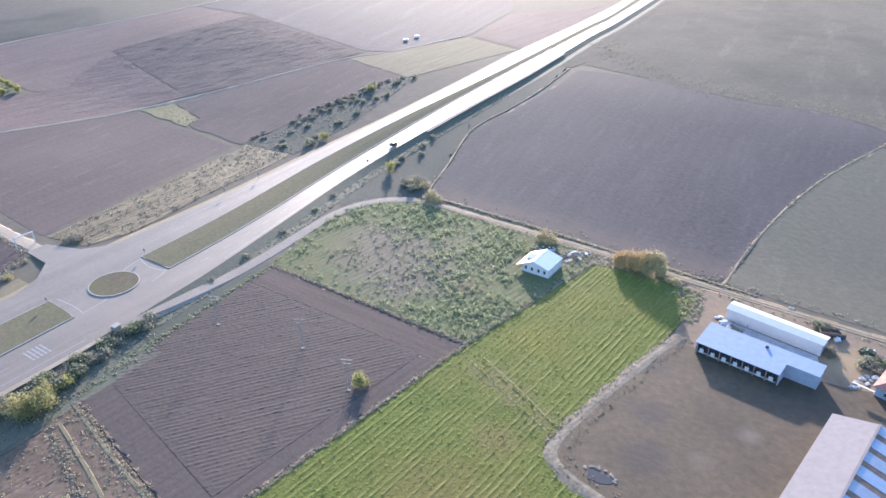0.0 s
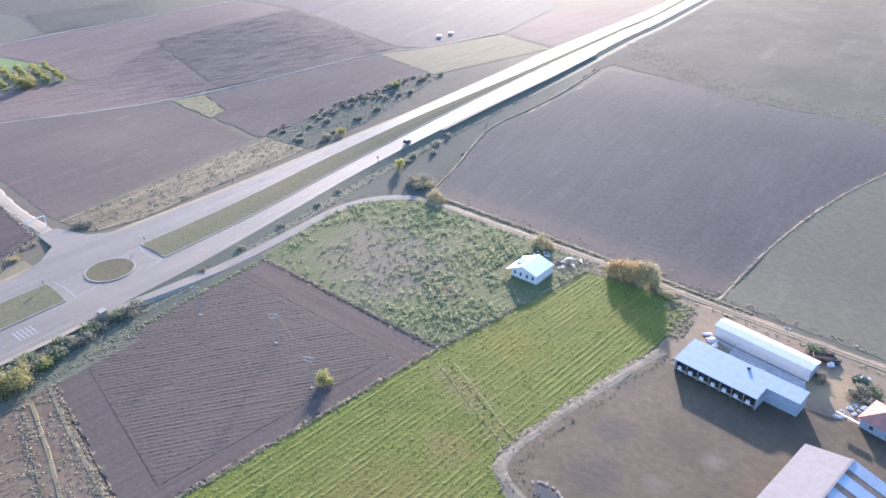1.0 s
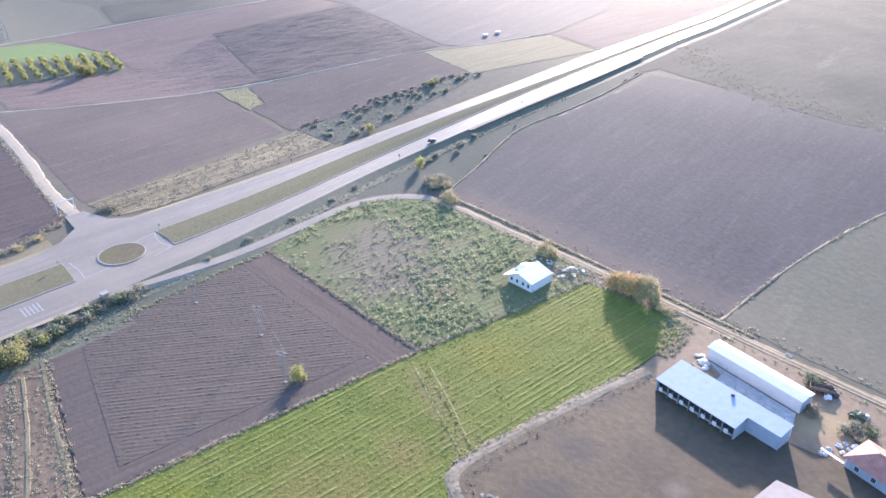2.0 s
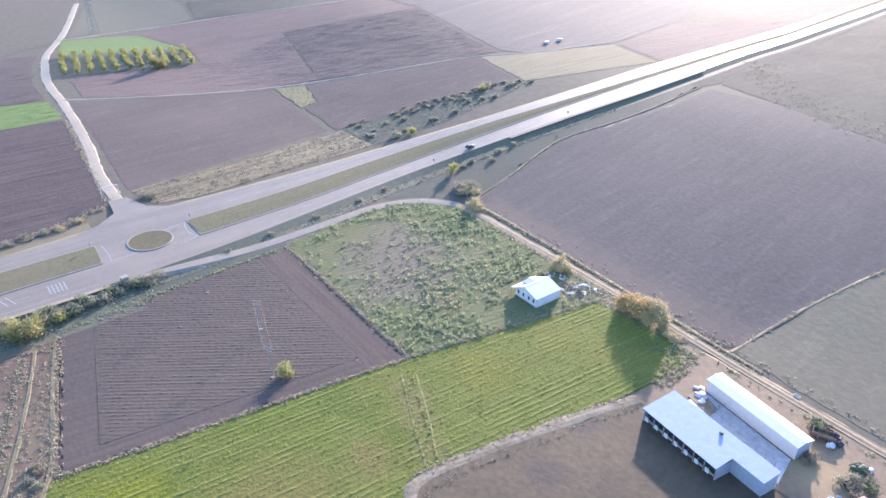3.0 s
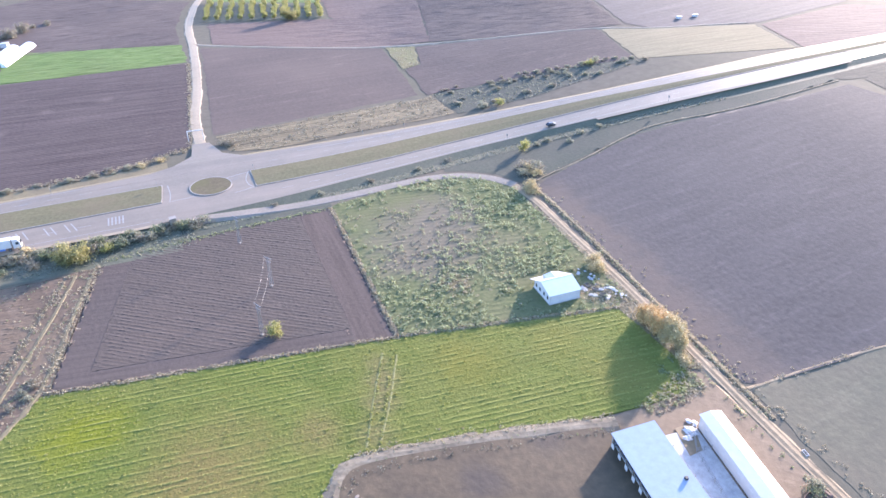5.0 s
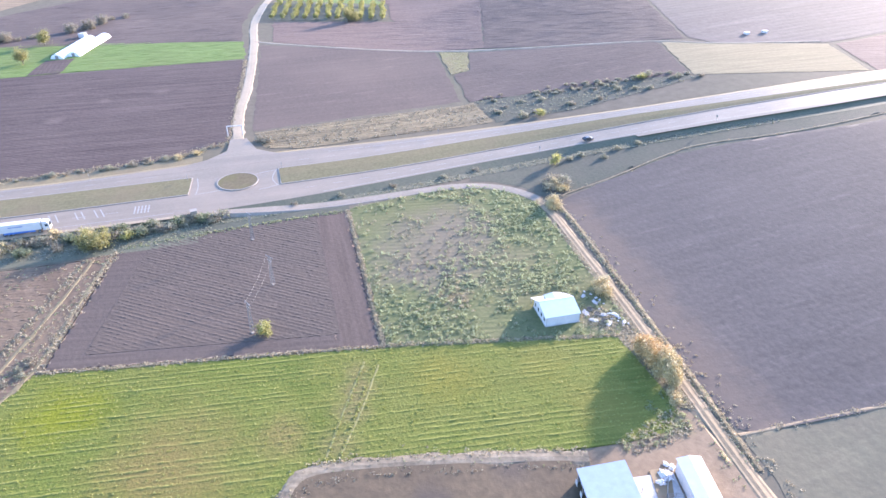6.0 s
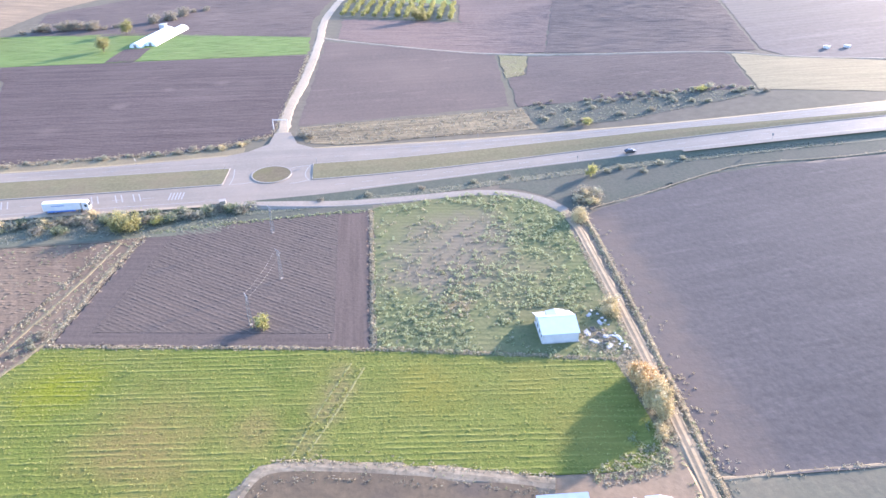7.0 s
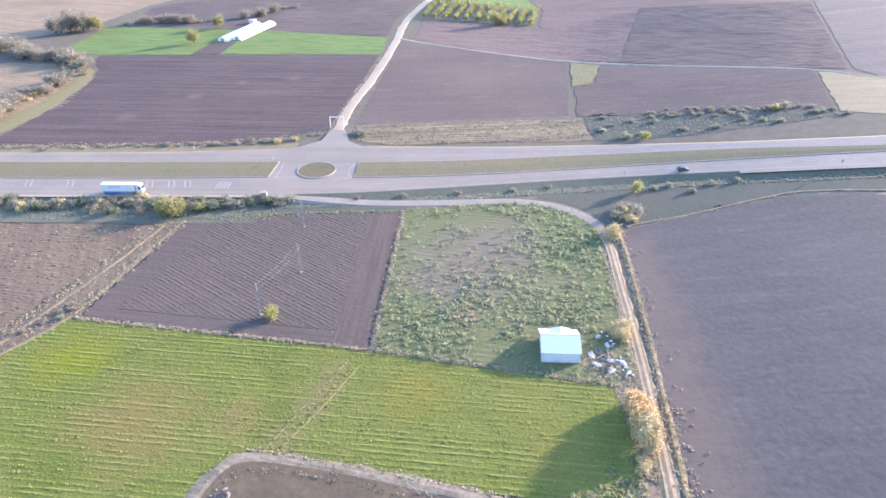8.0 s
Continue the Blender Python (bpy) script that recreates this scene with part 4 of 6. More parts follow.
setting("layby", between("layby", NEAR + 1.9, NEAR - 0.3, ROAD_Z + 0.02, mat["service"], y0=255, y1=430), "pale paved strip widening the near carriageway", "road")


def island(name, y0, y1, slant0, slant1, label):
    """Grass median between kerbs."""
    ys = np.arange(y0, y1 + 0.1, 4.0)
    n = np.interp(ys, RY, MED_N)
    f = np.interp(ys, RY, MED_F)
    near = [(a, y) for a, y in zip(n, ys)]
    far = [(a, y) for a, y in zip(f, ys)]
    far[-1] = (far[-1][0], far[-1][1] + slant1)
    far[0] = (far[0][0], far[0][1] + slant0)
    k = len(ys)
    v = [(x, y, ROAD_Z + 0.16) for x, y in near] + [((a[0] + b[0]) / 2, (a[1] + b[1]) / 2, ROAD_Z + 0.32) for a, b in zip(near, far)] + [(x, y, ROAD_Z + 0.16) for x, y in far]
    fc = [(r * k + i, (r + 1) * k + i, (r + 1) * k + i + 1, r * k + i + 1) for r in range(2) for i in range(k - 1)]
    grass = setting(name, mesh_of(name, v, fc, mat["median"]), label, "median")
    loop = near + far[::-1] + near[:1]
    line = np.array(loop)
    bm = bmesh.new()
    for a, b in zip(line[:-1], line[1:]):
        d = (b - a) / np.hypot(*(b - a))
        q = np.array([-d[1], d[0]]) * 0.16
        slab(bm, [tuple(a - q), tuple(b - q), tuple(b + q), tuple(a + q)], ROAD_Z - 0.01, ROAD_Z + 0.2)
    for q in bm.verts:
        q.co = uphill(*q.co)
    part("kerb", bm, mat["kerb"], grass, "pale concrete kerb")
    return grass


island("median_south", -420, 80, 0, 1, "long grass median with pale kerbs")
island("median_north", 112, 1092, 0, 0, "long grass median with pale kerbs")

rb = bmesh.new()
RC, RR = (-179.9, 97.0), 7.0
slab(rb, [(RC[0] + RR * math.cos(a * math.tau / 40), RC[1] + RR * math.sin(a * math.tau / 40)) for a in range(40)], ROAD_Z - 0.01, ROAD_Z + 0.22)
me = bpy.data.meshes.new("roundabout_island")
rb.to_mesh(me)
rb.free()
me.materials.append(mat["island_grass"])
round_island = setting("roundabout_island", me, "round grass island with a pale kerb", "median")
bm = bmesh.new()
for a in range(40):
    p = [(RC[0] + r * math.cos(b * math.tau / 40), RC[1] + r * math.sin(b * math.tau / 40)) for b, r in ((a, RR + 0.3), (a + 1, RR + 0.3), (a + 1, RR - 0.05), (a, RR - 0.05))]
    slab(bm, p, ROAD_Z - 0.01, ROAD_Z + 0.26)
part("kerb", bm, mat["kerb"], round_island, "pale concrete kerb")

# junction mouth of the gravel track
mouth = bmesh.new()
slab(mouth, [(-194, 60), (-197, 72), (-202.8, 86), (-202.8, 112), (-201.5, 126), (-196, 126), (-193, 60)], 0.0, ROAD_Z + 0.012)
slab(mouth, [(-202.8, 86), (-210.5, 93.3), (-224, 94.6), (-224, 101.2), (-209.5, 104.8), (-202.8, 112)], -0.1, lambda x, y: ROAD_Z + 0.012 + (x + 202.8) * 0.05)
me = bpy.data.meshes.new("junction_mouth")
mouth.to_mesh(me)
mouth.free()
me.materials.append(mat["asphalt"])
setting("junction_mouth", me, "flared asphalt mouth of the side track", "road")


def dashes(name, line, length, gap, width, z):
    bm = bmesh.new()
    d = np.r_[0, np.cumsum(np.hypot(*np.diff(line, axis=0).T))]
    s = 0.0
    while s + length < d[-1]:
        ends = [np.array([np.interp(q, d, line[:, 0]), np.interp(q, d, line[:, 1])]) for q in (s, s + length)]
        t = (ends[1] - ends[0]) / length
        q = np.array([-t[1], t[0]]) * width / 2
        bm.faces.new([bm.verts.new((*p, z)) for p in (ends[0] - q, ends[1] - q, ends[1] + q, ends[0] + q)])
        s += length + gap
    me = bpy.data.meshes.new(name)
    bm.to_mesh(me)
    bm.free()
    me.materials.append(mat["marking"])
    return me


def road_line(share, a, b, y0, y1):
    sel = (RY > y0) & (RY < y1)
    return np.c_[(a + (b - a) * share)[sel], RY[sel]]


for nm, ln, le, ga, wi in (("lane_line", road_line(0.55, NEAR, MED_N, -100, 78), 4, 6, 0.18), ("lane_line", road_line(0.55, NEAR, MED_N, 116, 420), 4, 6, 0.18),
                           ("lane_line", road_line(0.45, MED_F, FAR, -100, 78), 4, 6, 0.18), ("lane_line", road_line(0.4, MED_F, FAR, 116, 420), 4, 6, 0.18),
                           ("edge_line", road_line(0.16, NEAR, MED_N, -100, 80), 9, 0.05, 0.2), ("edge_line", road_line(0.12, NEAR, MED_N, 120, 420), 9, 0.05, 0.2),
                           ("edge_line", road_line(0.88, MED_F, FAR, -100, 70), 9, 0.05, 0.2), ("edge_line", road_line(0.75, MED_F, FAR, 130, 420), 9, 0.05, 0.2)):
    setting(nm, dashes(nm, ln, le, ga, wi, ROAD_Z + 0.012), "worn white line painted on the highway", "road marking")
for y0 in (-9.0, -7.0, 6.5, 8.5, 36.0, 38.0, 44.0, 46.0, 50.0, 52.0):
    bm = bmesh.new()
    slab(bm, [(-170.2, y0 - 0.2), (-170.2, y0 + 0.2), (-164.4, y0 + 2.2), (-164.4, y0 + 1.8)], ROAD_Z + 0.004, ROAD_Z + 0.014)
    me = bpy.data.meshes.new("rumble_bar")
    bm.to_mesh(me), bm.free()
    me.materials.append(mat["marking"])
    setting("rumble_bar", me, "slanting white bar painted across the lane", "road marking")
for k in range(5):
    bm = bmesh.new()
    slab(bm, [(-169.4, 63 + k * 1.1), (-169.4, 63.45 + k * 1.1), (-163.9, 63.45 + k * 1.1), (-163.9, 63 + k * 1.1)], ROAD_Z + 0.004, ROAD_Z + 0.014)
    me = bpy.data.meshes.new("rumble_bar")
    bm.to_mesh(me), bm.free()
    me.materials.append(mat["marking"])
    setting("rumble_bar", me, "white bar painted across the lane", "road marking")

for pts in ([(-173.0, 82.6), (-179, 83.4), (-186.5, 82.8)], [(-173.4, 83.2), (-173.8, 88.5), (-174.8, 92.2)], [(-173.2, 111.0), (-177, 109.2), (-182, 109.4), (-187, 111.2)], [(-171.5, 104.0), (-172.2, 108.0), (-173.6, 110.6)], [(-186.6, 110.8), (-185.8, 106.5), (-184.6, 103.2)]):
    setting("junction_line", ribbon("junction_line", smooth_line(pts, 0.8), [(-0.14, ROAD_Z + 0.013), (0.14, ROAD_Z + 0.013)], mat["marking"]), "worn white line guiding round the island", "road marking")

# ---------------------------------------------------------------- tracks
SERVICE = smooth_line([(-162.5, 76), (-159.2, 88), (-156.6, 104), (-155.3, 124), (-155.9, 145), (-158, 168), (-155.5, 182), (-149, 192), (-140, 197.2)])
DIRT = smooth_line([(-142, 196.2), (-131, 198.4), (-113, 197.8), (-85, 197.1), (-60, 196.0), (-37, 194.5), (-20, 193.3), (0, 192.4), (60, 190)])
GRAVEL = smooth_line([(-222, 98), (-229, 97.8), (-258, 98.6), (-287, 103.6), (-369, 110), (-420, 110.5), (-475, 120), (-500, 126), (-560, 150), (-700, 190)])
LINE_TRACK = smooth_line([(-380, 110), (-372, 119), (-341, 176), (-327, 210), (-320, 262), (-315, 347), (-299, 372), (-285, 440)])
FAR_TRACK = smooth_line([(-541, 143), (-542, 214), (-553, 289), (-553, 322), (-557, 422), (-602, 640)])
YARD_TRACK = smooth_line([(-29, 164), (-33.5, 148), (-41, 110), (-38.5, 104), (-28, 100.5), (20, 91)])
FOOTPATH = smooth_line([(-140, 206), (-143.5, 215), (-149, 232), (-160, 257), (-168, 280), (-167, 323), (-178, 398)])
BOUNDARY = smooth_line([(-26, 197.5), (-25.5, 232), (-21, 275), (-14, 309), (2, 361)])

for nm, ln, pf, key, wob, label in (
        ("service_road", SERVICE, [(-3.4, -0.8), (-2, 0.16), (0, 0.2), (2, 0.16), (3.4, -0.8)], "service", 0.15, "narrow pale service road curving beside the highway"),
        ("dirt_track", DIRT, [(-1.75, 0.09), (-1.3, 0.14), (-0.8, 0.10), (0, 0.2), (0.8, 0.10), (1.3, 0.14), (1.75, 0.09)], "dirt", 0.35, "sandy dirt track with two wheel ruts"),
        ("gravel_track", GRAVEL, [(-2.6, 0.08), (-2, 0.2), (0, 0.25), (2, 0.2), (2.6, 0.08)], "gravel", 0.3, "pale gravel farm track running into the fields"),
        ("field_track", FAR_TRACK, [(-2.2, 0.1), (-1.0, 0.28), (1.0, 0.28), (2.2, 0.1)], "pale_track", 0.4, "thin pale track behind the far fields"),
        ("field_track", LINE_TRACK, [(-1.6, 0.1), (-0.6, 0.24), (0.6, 0.24), (1.6, 0.1)], "pale_track", 0.3, "thin pale track between the far fields"),
        ("yard_track", YARD_TRACK, [(-2.4, 0.1), (-1.2, 0.26), (0, 0.36), (1.3, 0.28), (2.6, 0.22)], "bank_soil", 0.5, "earthen track round the farm yard"),
        ("footpath", FOOTPATH, [(-0.55, 0.1), (-0.2, 0.3), (0.2, 0.3), (0.5, 0.1)], "dirt", 0.2, "pale trodden balk at the edge of the ploughed field"),
        ("field_balk", BOUNDARY, [(-0.6, 0.04), (-0.25, 0.16), (0.25, 0.16), (0.6, 0.04)], "dirt", 0.2, "pale grassy balk between field and pasture")):
    drop = np.clip((122 - ln[:, 1]) / 34, 0, 1) * (ROAD_Z - 0.19) if nm == "service_road" else None
    setting(nm, ribbon(nm, ln, pf, mat[key], wob, drop), label, "track" if "track" in nm or "path" in nm else "road")

for ends in ([(-71, 124.6), (-57.3, 118.0), (-42.5, 111.6)], [(-69, 127.6), (-54.7, 121.2), (-43, 114.8)]):
    setting("wheel_track", ribbon("wheel_track", smooth_line(ends, 1.2), [(-0.42, 0.0), (-0.15, 0.13), (0.15, 0.13), (0.42, 0.0)], mat["track"], 0.22), "pale worn wheel track across the meadow", "track")
WHEEL = smooth_line([(-71, 124.6), (-57.3, 118.0), (-42.5, 111.6)])
for ends in ([(-141.5, 59.5), (-115, 53.2), (-87.5, 48.4), (-71, 37)], [(-138.5, 54), (-110, 46.6), (-72, 33.5)]):
    setting("verge_rut", ribbon("verge_rut", smooth_line(ends), [(-0.85, 0.08), (-0.35, 0.2), (0.35, 0.2), (0.85, 0.08)], mat["dry"], 0.35), "pale dry rut along the rough grass strip", "track")
BERM = DIRT + normals_of(DIRT) * np.interp(DIRT[:, 0], [-140, -116, -81, -61, -29, 60], [4.6, 4.2, 3.3, 2.8, 2.5, 2.6])[:, None]
setting("berm", ribbon("berm", BERM[2:42], [(-1.0, 0.0), (-0.6, 0.1), (-0.1, 0.27), (0.35, 0.24), (0.8, 0.1), (1.3, 0.0)], mat["dry_bank"], 0.4), "low grassy berm along the dirt track", "berm")


# ---------------------------------------------------------------- farm house
def gable_panel(bm, y, x0, x1, z0, eave0, eave1, ridge_x, ridge, thick):
    slab_pts = [(x0, z0), (x1, z0), (x1, eave1), (ridge_x, ridge), (x0, eave0)]
    a = [bm.verts.new((x, y, z)) for x, z in slab_pts]
    b = [bm.verts.new((x, y + thick, z)) for x, z in slab_pts]
    bm.faces.new(a), bm.faces.new(b[::-1])
    for i in range(5):
        bm.faces.new((a[i], b[i], b[(i + 1) % 5], a[(i + 1) % 5]))
    bmesh.ops.recalc_face_normals(bm, faces=bm.faces)
    return bm


def pitched(x0, z0, x1, z1, y0, y1, thick=0.12, ribs=0.0):
    """A roof slope from the eave (x0, z0) to the ridge (x1, z1), with standing ribs."""
    bm = bmesh.new()
    v = [bm.verts.new(p) for p in ((x0, y0, z0), (x0, y1, z0), (x1, y1, z1), (x1, y0, z1))]
    w = [bm.verts.new((q.co.x, q.co.y, q.co.z + thick)) for q in v]
    bm.faces.new(v), bm.faces.new(w)
    for i in range(4):
        bm.faces.new((v[i], v[(i + 1) % 4], w[(i + 1) % 4], w[i]))
    if ribs:
        y = y0 + ribs / 2
        while y < y1:
            a = [bm.verts.new(p) for p in ((x0, y - 0.03, z0 + thick), (x0, y + 0.03, z0 + thick), (x1, y + 0.03, z1 + thick), (x1, y - 0.03, z1 + thick))]
            b = [bm.verts.new((q.co.x, q.co.y, q.co.z + 0.05)) for q in a]
            bm.faces.new(b)
            for i in range(4):
                bm.faces.new((a[i], a[(i + 1) % 4], b[(i + 1) % 4], b[i]))
            y += ribs
    bmesh.ops.recalc_face_normals(bm, faces=bm.faces)
    return bm


def window(parent, x, y, z, w, h, axis, side):
    """A framed pane on a wall; axis: the wall's normal, side: its sign."""
    d = 0.06 * side
    if axis == "x":
        fr = part("window", boxed(x, x + d, y - w / 2, y + w / 2, z, z + h), mat["white"], parent, "white window frame")
        part("pane", boxed(x + d, x + d * 1.4, y - w / 2 + 0.08, y + w / 2 - 0.08, z + 0.08, z + h - 0.08), mat["glass"], fr, "dark glass")
    else:
        fr = part("window", boxed(x - w / 2, x + w / 2, y, y + d, z, z + h), mat["white"], parent, "white window frame")
        part("pane", boxed(x - w / 2 + 0.08, x + w / 2 - 0.08, y + d, y + d * 1.4, z + 0.08, z + h - 0.08), mat["glass"], fr, "dark glass")


house = thing("farm_house", pose(-76.4, 176.9, 0, 0, 0, -1.5) @ Matrix.Diagonal((0.92, 0.93, 1.06, 1)), "small white farm house with a pale blue metal roof", "house")
part("foundation", boxed(-5.2, 5.0, -5.1, 5.1, -0.2, 0.25), mat["concrete"], house)
part("wall", boxed(4.55, 4.8, -4.9, 4.9, 0.25, 2.58), mat["plaster"], house)
part("wall", boxed(-4.9, -4.65, -4.9, 4.9, 0.25, 2.2), mat["plaster"], house)
part("gable_wall", gable_panel(bmesh.new(), -4.95, -4.9, 4.8, 0.25, 2.25, 2.6, -1.0, 4.05, 0.25), mat["plaster"], house, "white gable wall with windows")
part("gable_wall", gable_panel(bmesh.new(), 4.7, -4.9, 4.8, 0.25, 2.25, 2.6, -1.0, 4.05, 0.25), mat["plaster"], house)
part("roof", pitched(5.0, 2.66, -1.0, 4.15, -5.3, 5.2, 0.1), mat["pale_blue"], house, "pale blue metal roof slope")
# west slope coloured white for the sun's reflection on the same metal roof
part("roof", pitched(-7.3, 1.45, -1.0, 4.1, -5.3, 5.2, 0.1), mat["white"], house, "white metal roof slope")
part("ridge_cap", boxed(-1.18, -0.82, -5.3, 5.2, 4.16, 4.25), mat["white"], house)
part("dormer", gable_panel(bmesh.new(), -4.7, -2.7, 2.7, 1.9, 3.55, 3.55, 0, 4.05, 3.7), mat["white"], house, "white cross gable over the entrance", pose(0, 0.3, 0, 0, 0, -90))
for yy in (-5.0, -1.7, 1.7, 4.9):
    part("porch_post", tube(bmesh.new(), (-7.0, yy, 0), (-7.0, yy, 1.6), 0.07), mat["steel"], house)
for xx in (-3.6, -1.3, 1.2, 3.4):
    window(house, xx, -4.95, 0.95, 1.0, 1.2, "y", -1)

# ---------------------------------------------------------------- barns
barn = thing("cattle_barn", pose(-22.4, 168.8, 0, 0, 0, -7.8), "long open cattle barn with a pale blue-white metal roof", "barn")
ra = bmesh.new()
slab(ra, [(-0.3, -0.6), (28.4, -0.6), (28.4, -5.6), (20.7, -5.6), (20.7, -10.3), (-0.3, -10.3)], lambda x, y: 4.7 + y * 0.11, lambda x, y: 4.86 + y * 0.11)
part("roof", ra, mat["blue_roof"], barn, "pale blue-white metal roof")
part("wall", boxed(0, 28.2, -1.1, -0.9, 0, 4.55), mat["plaster"], barn)
part("wall", boxed(-0.1, 0.12, -9.9, -1.1, 0, 3.6), mat["grey_blue"], barn)
part("wall", boxed(20.6, 28.2, -5.4, -5.2, 0, 4.05), mat["grey_blue"], barn, "grey-blue sheet metal wall")
part("wall", boxed(28.0, 28.2, -5.2, -1.1, 0, 4.05), mat["grey_blue"], barn, "grey-blue sheet metal wall")
part("wall", boxed(20.5, 20.65, -9.9, -5.4, 0, 3.5), mat["grey_blue"], barn)
# dark sheet closes the open stalls in place of their shade
part("stall_shade", boxed(0.12, 20.5, -8.6, -8.45, 0, 3.5), mat["dark"], barn, "near-black sheet standing for the shade in the open stalls")
for k in range(8):
    x = 0.3 + k * 2.88
    part("post", boxed(x - 0.12, x + 0.12, -9.95, -9.7, 0, 3.58), mat["timber"], barn)
for k in range(7):
    x = 1.75 + k * 2.88
    panel = part("stall_panel", boxed(x - 0.5, x + 0.5, -10.75, -10.67, 1.5, 2.65), mat["white"], barn, "white square panel under the eave")
    part("hinge", boxed(x - 0.05, x + 0.05, -10.67, -9.7, 2.5, 2.6), mat["steel"], panel)
part("trough", boxed(0.5, 20.0, -9.3, -8.9, 0.02, 0.55), mat["concrete"], barn)
for xx in (14.8,):
    part("roof_vent", boxed(xx - 0.35, xx + 0.35, -2.6, -2.0, 4.5, 5.1, bevel=0.06), mat["dark"], barn, "small dark roof vent")

shed = thing("white_barn", pose(-20.2, 183.5, 0, 0, 0, -10), "narrow tall white barn with a white metal roof", "barn")
part("wall", boxed(0, 25.0, -4.5, -4.3, 0, 3.6), mat["white"], shed, "white sheet metal wall")
part("wall", boxed(0, 25.0, -0.2, 0.0, 0, 3.6), mat["white"], shed)
swap = Matrix(((0, 1, 0, 0), (1, 0, 0, 0), (0, 0, 1, 0), (0, 0, 0, 1)))
part("end_wall", gable_panel(bmesh.new(), 0.0, -4.3, -0.2, 0, 3.6, 3.6, -2.25, 4.1, 0.2), mat["white"], shed, "", swap)
part("end_wall", gable_panel(bmesh.new(), 24.8, -4.3, -0.2, 0, 3.6, 3.6, -2.25, 4.1, 0.2), mat["grey_blue"], shed, "", swap)
for side, x0 in ((1, -4.8), (-1, 0.3)):
    part("roof", pitched(x0, 3.58, -2.25, 4.1, -0.3, 25.3, 0.1), mat["white"], shed, "white metal roof slope", swap)
for k in range(6):
    part("door", boxed(2.2 + k * 4.0, 3.4 + k * 4.0, -4.56, -4.5, 0.05, 2.1), mat["white"], shed)

bm = bmesh.new()
slab(bm, [(-21, 178.6), (3.2, 174.2), (5.2, 165.8), (-21.9, 169.6)], -0.05, 0.16)
me = bpy.data.meshes.new("concrete_pen_floor")
bm.to_mesh(me), bm.free()
me.materials.append(mat["concrete"])
setting("concrete_pen_floor", me, "pale concrete floor of the pen between the barns", "floor")

bm = bmesh.new()
slab(bm, [(-22.6, 174.2), (-22.2, 178.6), (-15.4, 175.6), (-15.2, 172.2)], 0.16, 0.24)
me = bpy.data.meshes.new("straw_bedding")
bm.to_mesh(me), bm.free()
me.materials.append(mat["dirt"])
setting("straw_bedding", me, "trodden tan straw bedding at the end of the pen", "ground")


def rail_fence(a, b, label, group):
    a, b = Vector((*a, 0.1)), Vector((*b, 0.1))
    d = (b - a)
    f = thing("pen_fence", Matrix.Translation(a), label, "fence", group)
    n = max(2, int(d.length / 2.5))
    for k in range(n + 1):
        p = d * (k / n)
        part("post", tube(bmesh.new(), p, p + Vector((0, 0, 1.5)), 0.06), mat["steel"], f)
    for z in (0.5, 0.95, 1.4):
        part("rail", tube(bmesh.new(), Vector((0, 0, z)), d + Vector((0, 0, z)), 0.035), mat["steel"], f)
    return f


rail_fence((-15.5, 174.0), (2.2, 169.6), "galvanised tube fence along the pen", "pen fences")
rail_fence((-15.5, 174.0), (-14.8, 177.3), "galvanised tube fence across the pen", "pen fences")
rail_fence((-21.5, 177.8), (-15.5, 174.0), "galvanised tube fence at the pen entrance", "pen fences")
rail_fence((-18.0, 170.0), (3.6, 167.0), "galvanised tube fence beside the barn", "pen fences")

hall = thing("machine_hall", pose(9.4, 146.5, 0, 0, 0, -99.5), "large hall with a rosy white metal roof and blue strips", "hall")
# local x runs along the hall, y across it
part("wall", boxed(0, 60, 0, 0.25, 0, 4.4), mat["plaster"], hall)
part("wall", boxed(0, 60, 17.2, 17.45, 0, 4.4), mat["plaster"], hall)
part("gable_wall", gable_panel(bmesh.new(), 0, 0, 17.4, 0, 4.4, 4.4, 8.6, 6.6, 0.25), mat["grey_blue"], hall, "", swap)
part("roof", pitched(-0.4, 4.35, 8.6, 6.6, -0.5, 60, 0.12), mat["pale_roof"], hall, "rosy white metal roof slope", swap)
for k in range(24):
    # brown strips are dark infill added for open gaps in this slope
    key, label, deep = (("grey_blue", "dull blue-grey roof strip", 0.0), ("rust", "dark brown strip filling an open roof gap", 0.05), ("blue_roof", "pale blue roof strip", 0.0), ("rust", "dark brown strip filling an open roof gap", 0.05))[k % 4]
    y0 = -0.5 + (k // 2) * 5 + (3.3 if k % 2 else 0.0)
    part("roof_panel", pitched(17.8, 4.35 - deep, 8.6, 6.6 - deep, y0, y0 + (1.67 if k % 2 else 3.27), 0.12), mat[key], hall, label, swap)
part("ridge_cap", boxed(-0.5, 60, 8.35, 8.85, 6.7, 6.82), mat["pale_roof"], hall)

cottage = thing("red_roof_house", pose(16.5, 165.0, 0, 0, 0, -14), "low pale house with a red tiled hip roof", "house")
part("wall", boxed(0.2, 14, 0, 0.25, 0, 2.9), mat["grey_blue"], cottage, "pale grey-blue plaster wall")
part("wall", boxed(0.2, 14, 7.75, 8, 0, 2.9), mat["plaster"], cottage)
part("wall", boxed(0, 0.25, 0, 8, 0, 2.9), mat["plaster"], cottage)
part("wall", boxed(14, 14.25, 0, 8, 0, 2.9), mat["plaster"], cottage)
hip = bmesh.new()
v = [hip.verts.new(p) for p in ((-0.6, -0.6, 2.85), (14.8, -0.6, 2.85), (14.8, 8.6, 2.85), (-0.6, 8.6, 2.85), (4.0, 4.0, 5.2), (10.4, 4.0, 5.2))]
